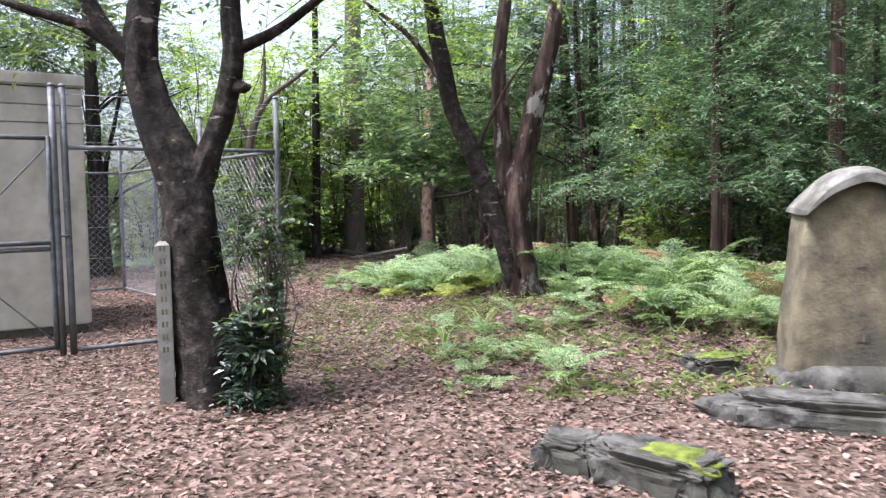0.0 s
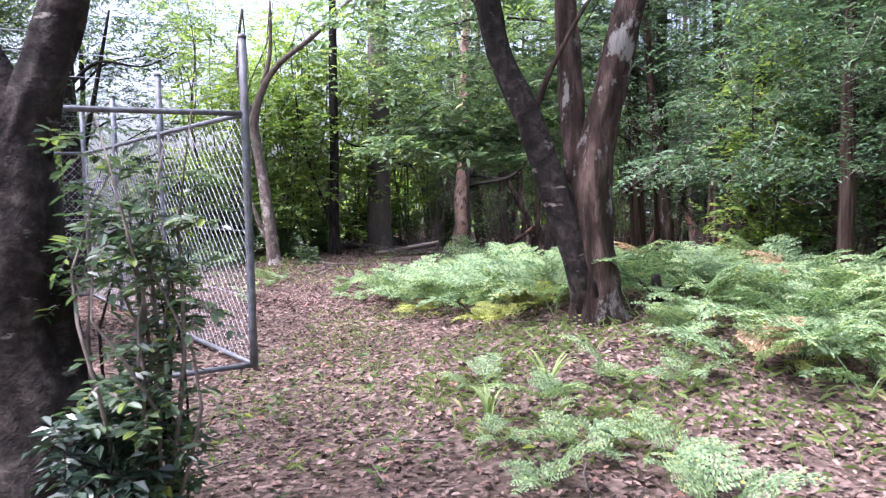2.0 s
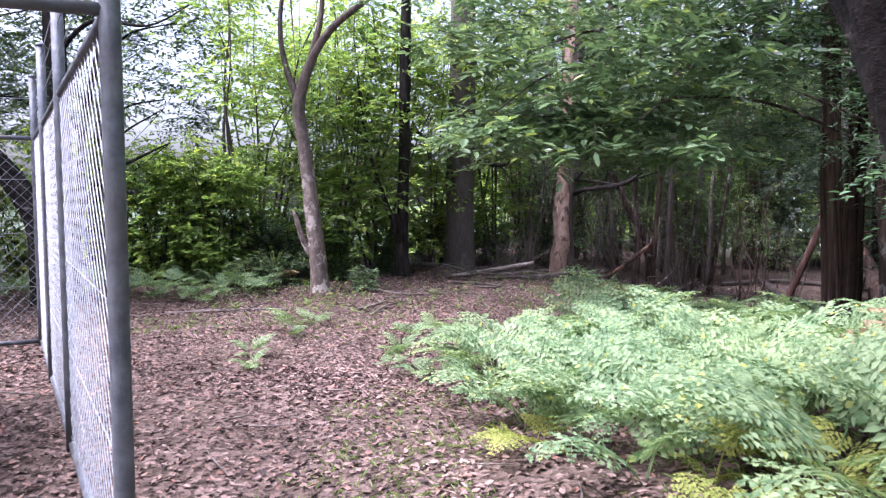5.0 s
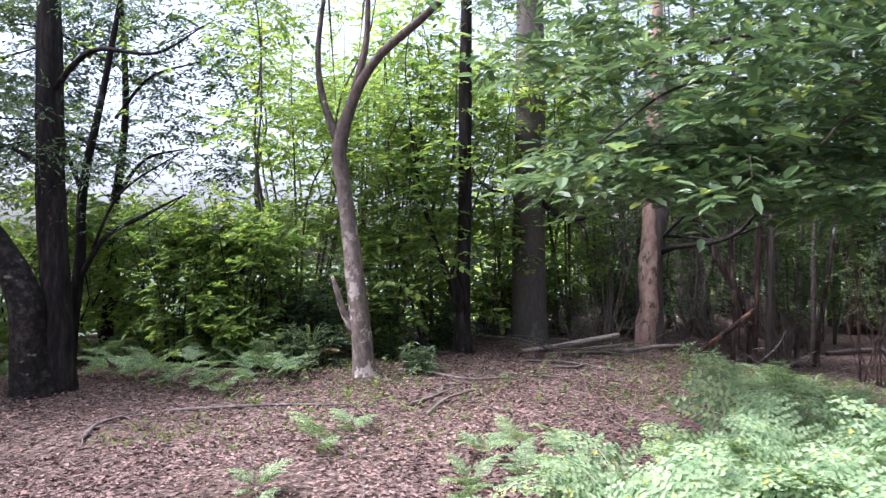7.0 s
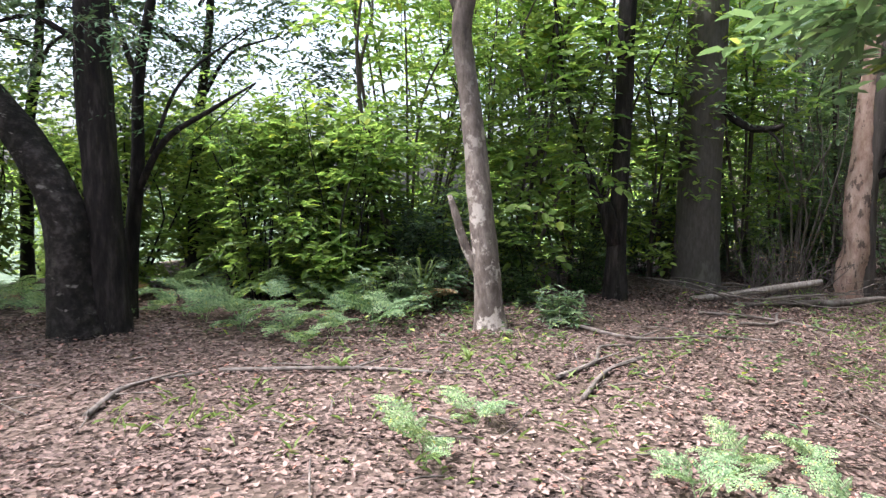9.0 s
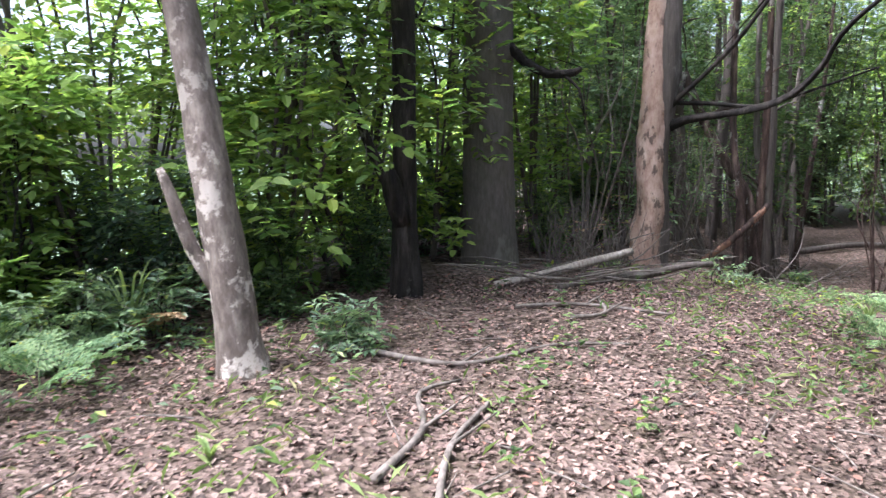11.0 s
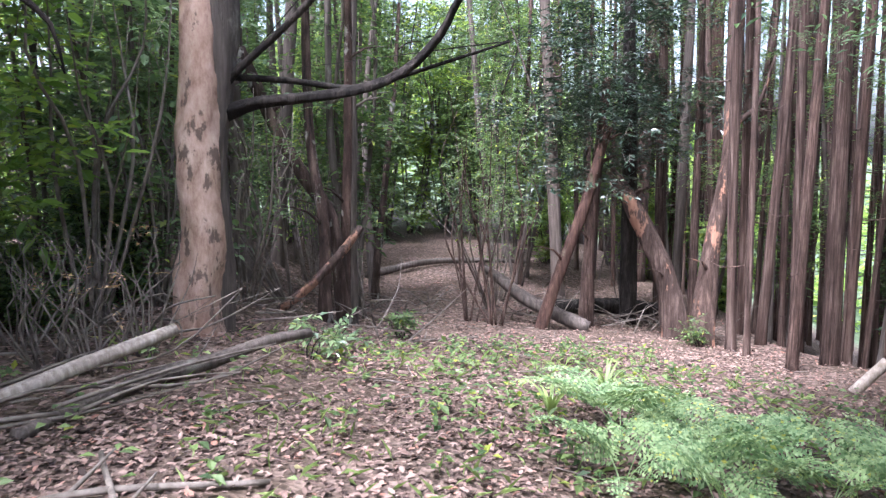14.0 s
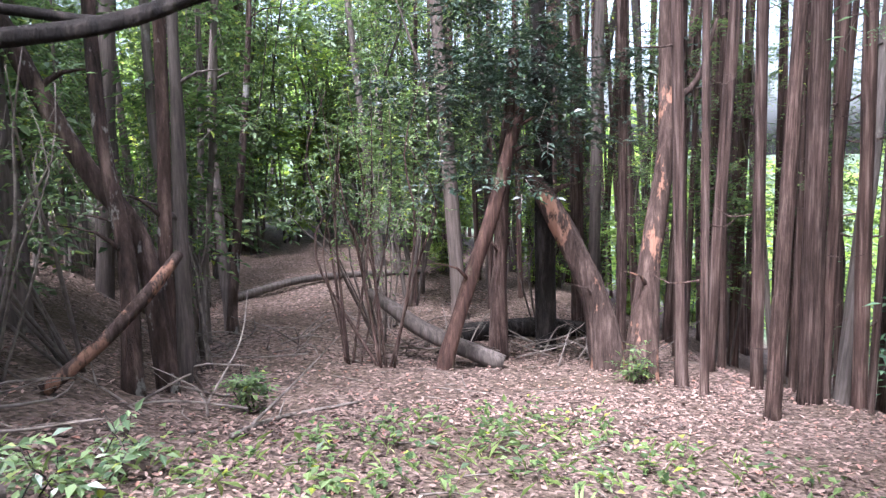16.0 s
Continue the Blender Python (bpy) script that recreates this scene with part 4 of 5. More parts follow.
def rock(size, seed, detail=3, flat=0.8, rough=0.28):
    bm = bmesh.new()
    bmesh.ops.create_icosphere(bm, subdivisions=detail, radius=1)
    for v_ in bm.verts:
        c = v_.co.copy()
        k = 1 + rough * noise.noise(c * 1.4 + Vector((seed, 0, 0))) + rough * 0.5 * noise.noise(c * 3.7 + Vector((0, seed, 0))) + 0.16 * rough * 2 * noise.noise(c * 6) + 0.06 * noise.noise(c * 13)
        v_.co = Vector([math.copysign(abs(a_) ** flat, a_) * s_ * k for a_, s_ in zip(c, size)])
    return bm


mon = thing("stone_monument", on_land(2.93, 5.4), "upright weathered stone tablet with a rounded cap", "stone monument", turn=-8)
def brow(x):
    """Height of the tablet's arched head at x from its middle."""
    return 1.24 + 0.26 * (1 - min(abs(x) / 0.42, 1.0) ** 2)


bm = box(0.92, 0.34, 1.34, 0)
bmesh.ops.subdivide_edges(bm, edges=bm.edges[:], cuts=13, use_grid_fill=True)
for v_ in bm.verts:
    c = v_.co
    h = c.z / 1.34
    c.x *= 1.03 - 0.22 * h - 0.12 * max(h - 0.7, 0)
    c.y *= 1.0 - 0.15 * h
    c.z = h * brow(c.x)
    v_.co += Vector((noise.noise(c * 3.0), noise.noise(c * 3.0 + Vector((5, 0, 0))), 0)) * 0.022 + Vector((noise.noise(c * 11), noise.noise(c * 11 + Vector((0, 4, 0))), 0)) * 0.01
part("tablet", bm, M_STONE, mon)
bm = box(0.76, 0.46, 0.1, 0, (0.0, 0, 0))
bmesh.ops.subdivide_edges(bm, edges=bm.edges[:], cuts=11, use_grid_fill=True)
for v_ in bm.verts:
    c = v_.co
    top = c.z / 0.1
    c.z = brow(c.x) - 0.03 + 0.11 * top * (1 - 0.6 * (abs(c.x) / 0.38) ** 2) * (1 - 0.5 * (abs(c.y) / 0.25) ** 3)
    v_.co += Vector((noise.noise(c * 4), noise.noise(c * 4 + Vector((3, 0, 0))), noise.noise(c * 4 + Vector((0, 3, 0))))) * 0.022
part("cap", bm, M_CAP, mon, "curved pale stone cap")
bm = rock((0.55, 0.27, 0.16), 8.0, 3, 0.7, 0.15)
bmesh.ops.translate(bm, verts=bm.verts, vec=(0, 0, 0.04))
part("base", bm, M_ROCK, mon, "dark rough base stone")
# the thin dark strips paint the shade inside the carved strokes
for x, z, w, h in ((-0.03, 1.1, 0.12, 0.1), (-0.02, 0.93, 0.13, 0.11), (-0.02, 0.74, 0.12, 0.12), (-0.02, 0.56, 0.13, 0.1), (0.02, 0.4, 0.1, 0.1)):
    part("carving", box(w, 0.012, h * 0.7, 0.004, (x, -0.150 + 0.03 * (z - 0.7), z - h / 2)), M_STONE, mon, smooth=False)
    part("carving", box(w * 0.25, 0.014, h * 0.6, 0.004, (x + 0.01, -0.152 + 0.03 * (z - 0.7), z - h / 2)), M_RECESS_SHADE, mon, smooth=False)


def stone(at, size, turn, label, seed, moss=0.0):
    root = thing("stone", on_land(*at, size[2] * 0.45), label, "stone", turn=turn)
    part("boulder", rock(size, seed, 5, 0.5, 0.3), M_ROCK, root, smooth=False)
    if moss:
        bm = rock((size[0] * moss, size[1] * 0.75, size[2] * 0.4), seed + 1, 4, 0.8, 0.35)
        bmesh.ops.translate(bm, verts=bm.verts, vec=(size[0] * 0.2, 0, size[2] * 0.72))
        part("moss", bm, M_MOSS, root, "yellow-green moss cushion")
    return root


stone((2.4, 4.42), (0.72, 0.15, 0.14), -22, "long grey weathered kerb stone lying on leaves", 2.0)
stone((0.68, 3.95), (0.17, 0.14, 0.13), -30, "small dark angular stone half sunk in leaves", 5.0)
stone((1.06, 3.62), (0.34, 0.16, 0.13), -42, "low dark stone with a moss cushion", 6.5, 0.6)
stone((2.05, 5.7), (0.2, 0.15, 0.09), 10, "low stone overgrown with bright moss", 9.5, 0.9)

# ---- ferns ----
def frond_mesh(name, length, width, pairs, arch, seed):
    """A bracken frond: an arching stalk with paired side leaves, each cut into leaflets."""
    r = np.random.default_rng(seed)
    s = np.linspace(0, 1, 24)
    ang = radians(78) - arch * s ** 1.3
    pts = np.cumsum(np.stack([np.cos(ang), np.zeros(24), np.sin(ang)], 1) * length / 23, axis=0)
    base, al, up_, ln, wd = [], [], [], [], []
    quads = []
    for k in range(pairs):
        t = 0.30 + 0.68 * (k / (pairs - 1)) ** 0.9
        i_ = t * 23
        p = pts[int(i_)] + (pts[min(int(i_) + 1, 23)] - pts[int(i_)]) * (i_ - int(i_))
        a_ = radians(78) - arch * t ** 1.3
        fw, nz = np.array((math.cos(a_), 0, math.sin(a_))), np.array((-math.sin(a_), 0, math.cos(a_)))
        w = width * (1 - ((t - 0.30) / 0.72)) ** 0.85 * r.uniform(0.85, 1.1) + 0.012
        for sg in (-1, 1):
            d = fw * r.uniform(0.3, 0.55) + np.array((0, sg, 0)) * 0.9 - nz * r.uniform(-0.05, 0.35)
            d /= np.linalg.norm(d)
            side = np.cross(nz, d)
            m = max(3, int(w / 0.03))
            q = p + d * w
            quads.append((p + side * 0.002, p - side * 0.002, q))
            for j_ in range(m):
                u_ = (j_ + 0.5) / m
                for s2 in (-1, 1):
                    base.append(p + d * w * u_)
                    al.append(d * 0.5 + side * s2 + r.normal(0, 0.2, 3))
                    up_.append(nz + r.normal(0, 0.15, 3))
                    ln.append((0.2 * w + 0.006) * (1 - 0.75 * u_) + 0.006)
                    wd.append(max(w / m * 1.0, 0.012))
            base.append(q - d * 0.02), al.append(d), up_.append(nz), ln.append(0.03), wd.append(0.012)
    v_, f_ = blades(np.array(base), np.array(al), np.array(up_), np.array(ln), np.array(wd), 0.1, 0.1)
    qv = np.array(quads).reshape(-1, 3)
    st = stem([(*p, 0.0045 * (1 - 0.8 * i_ / 23)) for i_, p in enumerate(pts) if i_ % 3 == 0 or i_ == 23], 4, 0.2, 0)
    sv, sf = st
    tri = np.concatenate([sf[:, [0, 1, 2]], sf[:, [0, 2, 3]]])
    return mesh_of(name, *merged([(v_, f_), (qv, np.arange(len(qv)).reshape(-1, 3)), (sv, tri)]))


FRONDS = [frond_mesh("frond", l, w, p, a_, k) for k, (l, w, p, a_) in enumerate(((0.95, 0.34, 13, 1.5), (0.8, 0.3, 12, 1.7), (1.05, 0.36, 14, 1.4), (0.75, 0.28, 11, 1.8), (0.55, 0.22, 9, 1.6)))]
DRY = [f.copy() for f in FRONDS]
for f in FRONDS:
    f.materials.append(M_FERN)
for f in DRY:
    f.materials.append(M_FERN_DRY)


def fern(x, y, size, n, dry=0.0, label="bright green bracken fern with arching fronds"):
    root = thing("fern", on_land(x, y, -0.02), label, "fern", "ferns of the clearing")
    a0 = rng.uniform(0, 360)
    for k in range(n):
        pool = DRY if rng.uniform() < dry else FRONDS
        ob = part("frond", pool[int(rng.integers(len(pool)))], None, root)
        ob.matrix_local = pose(0, 0, 0, rng.uniform(-12, 12), rng.uniform(-6, 22), a0 + 360 * k / n + rng.uniform(-25, 25)) @ Matrix.Scale(size * rng.uniform(0.8, 1.15), 4)
    return root


def path_x(y):
    return float(np.interp(y / METRES, [r[2] for r in ROWS], [r[1] for r in ROWS])) * METRES


def scatter(n, x0, x1, y0, y1, gap, ok):
    out = []
    for _ in range(n * 30):
        x, y = rng.uniform(x0, x1), rng.uniform(y0, y1)
        if ok(x, y) and all((x - p) ** 2 + (y - q) ** 2 > gap * gap for p, q in out):
            out.append((x, y))
            if len(out) >= n:
                break
    return out


def fern_bed(x, y):
    clear = math.hypot(x - 0.85, y - 8.2) > 0.45 and x > path_x(y) + (0.95 if y < 8.6 else 1.2)
    front = y > (9.0 if x < 0.5 else 7.9 if x < 1.15 else 6.9)
    if y > 12.4:
        return x > -0.75 + 0.4 * (y - 12.4) and y < 15.3 - 0.25 * max(x, 0)
    return clear and front


for x, y in scatter(215, -1.7, 4.4, 6.6, 15.3, 0.31, fern_bed):
    far = 0.75 + 0.25 * smooth01((y - 7) / 2)
    fern(x, y, far * rng.uniform(0.7, 1.08), int(rng.integers(3, 6)), 0.02)
for x, y in scatter(16, 1.9, 5.5, 6.2, 8.0, 0.4, lambda x, y: x + y > 8.6):
    fern(x, y, rng.uniform(0.6, 0.85), 4)
for x, y in scatter(9, 0.55, 1.7, 17.0, 18.6, 0.32, lambda x, y: True):
    fern(x, y, rng.uniform(0.5, 0.75), 5)
for x, y in scatter(42, -8.5, -4.5, 15.1, 17.4, 0.36, lambda x, y: math.hypot(x + 6.6, y - 14.8) > 0.7 and y > 14.9 + 0.5 * max(0, x + 5.3)):
    fern(x, y, rng.uniform(0.42, 0.62), 4, 0.04, "small green fern at the foot of the thicket")
for x, y in scatter(14, -3.2, -1.0, 11.8, 14.2, 0.4, lambda x, y: abs(x - path_x(y)) > 0.45):
    fern(x, y, rng.uniform(0.32, 0.52), 4, 0, "small young fern among dead leaves")
for x, y in scatter(10, -0.9, 1.2, 5.2, 7.2, 0.4, lambda x, y: x > path_x(y) + 0.5):
    fern(x, y, rng.uniform(0.3, 0.5), 4, 0.0, "small young fern among dead leaves")
for x, y in ((0.9, 10.2), (1.9, 11.5), (2.35, 11.3), (2.8, 11.2)):
    fern(x, y, 0.8, 4, 0.75, "withered brown bracken fern")

YELLOW = [f.copy() for f in FRONDS]
for f in YELLOW:
    f.materials.clear()
    f.materials.append(M_FERN_YELLOW)
for x, y in ((0.15, 9.2), (0.45, 9.0), (0.3, 9.6), (0.05, 8.6), (1.9, 7.2), (-0.6, 9.9)):
    ob = thing("fern", on_land(x, y, -0.02), "yellowing bracken fern near the red-barked tree", "fern", "ferns of the clearing")
    for k in range(4):
        part("frond", YELLOW[int(rng.integers(5))], None, ob).matrix_local = pose(0, 0, 0, rng.uniform(-10, 10), rng.uniform(-5, 25), k * 90 + rng.uniform(-30, 30)) @ Matrix.Scale(rng.uniform(0.4, 0.58), 4)


# long-bladed tufts
def tuft(x, y, n, h, label):
    root = thing("grass_tuft", on_land(x, y, -0.02), label, "grass tuft", "tufts of long grass")
    for k in range(n):
        a0, l_ = rng.uniform(0, 6.28), h * rng.uniform(0.7, 1.1)
        c, s = math.cos(a0), math.sin(a0)
        rows_ = []
        for i_ in range(7):
            u_ = i_ / 6
            rad, z = l_ * 0.55 * u_ ** 1.4, l_ * (1.25 * u_ - 0.65 * u_ ** 2.4)
            w = 0.011 * (1 - u_) ** 0.6 + 0.0008
            rows_ += [(c * rad - s * w, s * rad + c * w, z), (c * rad, s * rad, z - w * 0.4), (c * rad + s * w, s * rad - c * w, z)]
        f_ = [(3 * i_ + q, 3 * i_ + q + 1, 3 * i_ + q + 4, 3 * i_ + q + 3) for i_ in range(6) for q in (0, 1)]
        part("blade", (np.array(rows_), np.array(f_)), M_GRASS, root)


for x, y, n, h in ((-4.75, 17.0, 22, 0.85), (-4.9, 17.25, 16, 0.7), (-3.6, 15.2, 14, 0.17), (-4.3, 14.6, 16, 0.19), (0.35, 6.9, 14, 0.4), (0.0, 6.6, 12, 0.3), (3.4, 9.0, 14, 0.7), (1.6, 19.2, 18, 0.4), (0.9, 18.9, 16, 0.35)):
    tuft(x, y, n, h, "tuft of long arching green grass blades")

# dead brush among the leaning trunks
for bx, by in ((4.9, 24.3), (5.8, 23.5), (6.7, 23.4), (3.2, 24.9), (5.3, 25.4), (1.2, 22.3), (-0.3, 21.9), (-1.2, 20.6), (2.5, 25.6)):
    root = thing("brushwood", on_land(bx, by), "tangle of thin dry branches on the wood floor", "brushwood", "heaps of brushwood")
    for k in range(12):
        a0, l0 = rng.uniform(0, 6.28), rng.uniform(0.4, 1.2)
        p = np.array((rng.uniform(-0.5, 0.5), rng.uniform(-0.5, 0.5), rng.uniform(-0.03, 0.1)))
        q = p + np.array((math.cos(a0), math.sin(a0), rng.uniform(0.0, 0.6))) * l0
        mid_ = (p + q) / 2 + rng.normal(0, 0.08, 3)
        part("branch", stem([(*p, 0.011), (*mid_, 0.008), (*q, 0.003)], 5, 0.15, 0.1, k), M_TWIG, root)

# ---- grass and seedlings ----
def grass(n, x0, x1, y0, y1, h, ok):
    x, y = rng.uniform(x0, x1, n), rng.uniform(y0, y1, n)
    keep = np.array([ok(p, q) and noise.noise((p * 1.3, q * 1.3, 4.0)) > rng.uniform(-0.5, 0.4) for p, q in zip(x, y)])
    x, y = x[keep], y[keep]
    b0 = np.stack([x, y, [land(p, q) for p, q in zip(x, y)]], 1)
    d = unit(len(x)) * (1.1, 1.1, 0) + (0, 0, 0.8)
    ln = h * rng.uniform(0.5, 1.4, len(x))
    return blades(b0, d, unit(len(x)) * 0.4 + (0, 0.01, 1), ln, np.full(len(x), 0.007), 0, 0.35)


gr = merged([grass(7000, -0.5, 4.5, 5.0, 8.5, 0.10, lambda x, y: x + 0.5 * (y - 5) > 0.6), grass(7000, -1.9, 1.0, 6.0, 11.5, 0.06, lambda x, y: True),
             grass(3200, -1.5, 3.6, 16.0, 21.5, 0.10, lambda x, y: x > -1.2), grass(1500, -5.0, -2.2, 13.0, 17.5, 0.09, lambda x, y: True)])
tagged(part("grass", gr, M_GRASS, smooth=False), "short sparse green grass between dead leaves", "grass", kind="stuff")


sticks = []
for k in range(420):
    x, y = (rng.uniform(-5, 4), rng.uniform(1.5, 12)) if k % 3 == 0 else (rng.uniform(-6, 3), rng.uniform(12, 20)) if k % 3 == 1 else (rng.uniform(0, 8), rng.uniform(20, 29))
    a0, l0 = rng.uniform(0, 6.28), rng.uniform(0.12, 0.5)
    q = (x + math.cos(a0) * l0, y + math.sin(a0) * l0)
    sticks.append(stem([L(x, y, 0.015, 0.006), L((x + q[0]) / 2 + rng.normal(0, 0.02), (y + q[1]) / 2, 0.03, 0.005), L(*q, rng.uniform(0.01, 0.06), 0.002)], 4, 0.4, 0.1, k))
tagged(part("twig_litter", merged(sticks), M_TWIG), "small broken dry twigs scattered over dead leaves", "twigs", kind="stuff")


def seedlings(n, x0, x1, y0, y1):
    """Low broadleaf seedlings: a tuft of a few leaves each."""
    out = []
    for _ in range(n):
        x, y = rng.uniform(x0, x1), rng.uniform(y0, y1)
        k = int(rng.integers(5, 10))
        z = land(x, y)
        base = np.array((x, y, z)) + rng.normal(0, 0.03, (k, 3)) * (1, 1, 0) + np.stack([np.zeros(k), np.zeros(k), rng.uniform(0.03, 0.16, k)], 1)
        out.append(blades(base, unit(k) * (1, 1, 0.3) + (0, 0, 0.15), np.tile((0, 0, 1.0), (k, 1)) + unit(k) * 0.3, rng.uniform(0.04, 0.08, k), rng.uniform(0.025, 0.045, k)))
    return merged(out)


sd = merged([seedlings(230, 0.0, 3.6, 17.4, 21.4), seedlings(110, -2.5, 1.5, 14.5, 20.5), seedlings(60, -6.0, -3.0, 15.0, 17.5), seedlings(40, -1.8, 0.8, 5.0, 8.5)])
tagged(part("seedlings", sd, M_LEAF_MID, smooth=False), "low green broadleaf seedlings among dead leaves", "seedlings", kind="stuff")

# ---- shrubs ----
def shrub(name, label, at, stems, height, spread, mat, n_clumps, twigs, leaf, lo=0.15, category="shrub", group="", bark_mat=None, tl=0.22, **kw):
    root = thing(name, at, label, category, group)
    tips = []
    for k in range(stems):
        a0, r0 = rng.uniform(0, 2 * math.pi), rng.uniform(0, 0.12) * spread
        tip = np.array((math.cos(a0) * spread * rng.uniform(0.2, 0.8), math.sin(a0) * spread * rng.uniform(0.2, 0.8), height * rng.uniform(0.75, 1.05)))
        foot = np.array((math.cos(a0) * r0, math.sin(a0) * r0, -0.08))
        midp = (foot + tip) / 2 + rng.normal(0, 0.09 * height ** 0.6, 3) * (1, 1, 0)
        bend = midp * 0.5 + tip * 0.5 + rng.normal(0, 0.06 * height ** 0.6, 3) * (1, 1, 0)
        r = 0.004 + 0.0045 * height * rng.uniform(0.5, 1.2)
        part("stem", stem([(*foot, r), (*midp, r * 0.75), (*bend, r * 0.5), (*tip, r * 0.2)], 6, 0.2, 0.06, k), bark_mat or M_BARK_DARK, root)
        tips.append((foot, midp, tip))
    cl = []
    for _ in range(n_clumps):
        f, m_, t = tips[int(rng.integers(stems))]
        s = rng.uniform(lo, 1.0)
        p = (f + (m_ - f) * 2 * s) if s < 0.5 else (m_ + (t - m_) * (2 * s - 1))
        cl.append((*(p + rng.normal(0, 0.1 * spread, 3)), *(np.array((0.22, 0.22, 0.18)) * spread * rng.uniform(0.7, 1.4))))
    crown("foliage", root, cl, twigs, 7, tl, leaf, mat, **kw)
    return root


shrub("leafy_shrub", "thin upright shrub with small glossy leaves beside the dark trunk", on_land(-1.23, 5.1), 11, 1.55, 0.3, M_LEAF_DARK, 46, 8, 0.05, 0.05, bark_mat=M_TWIG, tl=0.12, oval=True)
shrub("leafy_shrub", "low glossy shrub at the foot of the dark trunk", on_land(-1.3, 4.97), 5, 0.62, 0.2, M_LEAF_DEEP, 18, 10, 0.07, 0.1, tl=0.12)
shrub("leafy_shrub", "thin light green shrub beside the fence", on_land(-1.14, 5.2), 5, 1.3, 0.22, M_LEAF_MID, 14, 5, 0.06, 0.1, tl=0.12)
for x, y, h in ((-4.6, 17.0, 0.4), (-3.45, 16.9, 0.25), (-5.0, 16.6, 0.45)):
    shrub("low_shrub", "low pale-leaved shrub at the edge of the thicket", on_land(x, y), 5, h, 0.4, M_LEAF_MINT, 14, 8, 0.065, 0.2, tl=0.14)
for x, y in ((0.5, 21.05), (0.05, 20.55)):
    shrub("low_shrub", "small light green shrub beside fallen branch", on_land(x, y), 3, 0.3, 0.18, M_LEAF_MINT, 3, 5, 0.07, 0.3, tl=0.14)
for x, y in ((5.7, 21.9), (1.9, 22.6)):
    shrub("low_shrub", "small yellow-green shrub beside a trunk", on_land(x, y), 4, 0.42, 0.3, M_LEAF_MID, 8, 6, 0.06, 0.2, tl=0.14)
for x, y, h in ((3.85, 23.7, 3.0), (3.6, 24.0, 3.2)):
    shrub("bare_shrub", "clump of thin crooked bare stems", on_land(x, y), 6, h, 0.9, M_LEAF_MID, 16, 6, 0.06, 0.5, bark_mat=M_BARK_CEDAR, tl=0.2)
for x, y in ((-1.3, 20.3), (-1.0, 20.6), (-1.55, 20.5), (-1.7, 21.0)):
    shrub("dry_shrub", "grey leafless dry twigs beside the peeled tree", on_land(x, y), 12, 0.8, 0.6, M_FERN_DRY, 2, 2, 0.04, 0.5, bark_mat=M_TWIG, tl=0.2)

# thicket behind the pale tree: a few shrubs built once, then repeated
TALL = [shrub("thicket_shrub", "tall dark glossy evergreen shrub of many thin stems", (0, -60 - 4 * k, 0), 5, 4.6, 1.55, (M_LEAF_LIGHT, M_LEAF_MINT, M_LEAF_LIGHT)[k], 50, 10, 0.10, 0.1, group="shrubs of the thicket", bark_mat=M_BARK_GREY, tl=0.28, oval=True, slim=0.5) for k in range(3)]
LOW = [shrub("thicket_shrub", "bushy light green shrub with upright canes", (6, -60 - 4 * k, 0), 10, 2.3, 0.9, M_LEAF_LIGHT, 50, 10, 0.10, 0.1, group="shrubs of the thicket", tl=0.24, oval=True, slim=0.5) for k in range(2)]


UNDER = [shrub("undergrowth_shrub", "low dense dark evergreen shrub at the foot of the thicket", (12, -60 - 4 * k, 0), 8, 1.5, 0.8, (M_LEAF_DARK, M_LEAF_MID)[k], 46, 10, 0.08, 0.05, group="undergrowth of the thicket", tl=0.2, oval=True, slim=0.5) for k in range(2)]

PLACED = set()


def place(models, spots, lo=0.85, hi=1.2, tilt=1.5):
    for k, (x, y) in enumerate(spots):
        m = models[k % len(models)]
        s = rng.uniform(lo, hi)
        stand = pose(*on_land(x, y, -0.03), rng.normal(0, tilt), rng.normal(0, tilt), rng.uniform(0, 360))
        if m.name not in PLACED:
            PLACED.add(m.name)
            m.matrix_world = stand @ Matrix.Scale(s, 4)
        else:
            copy_thing(m, stand @ Matrix.Scale(s / m.scale[0], 4))


place([TALL[2]], [(-5.4, 18.0), (-4.6, 18.9), (-5.9, 19.4), (-5.0, 21.3), (-6.8, 21.5), (-4.0, 20.6), (-2.6, 23.4), (-3.7, 19.3), (-3.0, 20.6), (-5.2, 19.7)], 0.9, 1.25)
place(TALL[:2], [(-4.3, 18.3), (-2.9, 21.9), (-1.8, 21.8), (-1.4, 22.9), (-4.2, 22.8), (-0.4, 23.3), (-1.2, 25.0), (0.6, 25.4)], 0.95, 1.35)
place([copy_thing(y_, pose(0, -70, 0)) for y_ in TALL[:2]], [(4.2, 13.6), (5.4, 12.6), (6.6, 13.6), (7.9, 12.0), (9.4, 12.8), (5.2, 15.0), (7.0, 15.4), (8.8, 15.2), (11, 14), (10.4, 11.0), (6.6, 17.2), (8.4, 17.6)], 0.9, 1.35)
place([copy_thing(y_, pose(0, -70, 0)) for y_ in TALL[1:]], [(7.0, 33.2), (8.4, 34.6), (10.0, 35.4), (9.0, 37.2), (11.8, 37.0), (6.2, 35.4), (12.2, 33.2), (4.6, 33.8), (2.4, 32.0), (0.4, 29.4)], 1.1, 1.7)
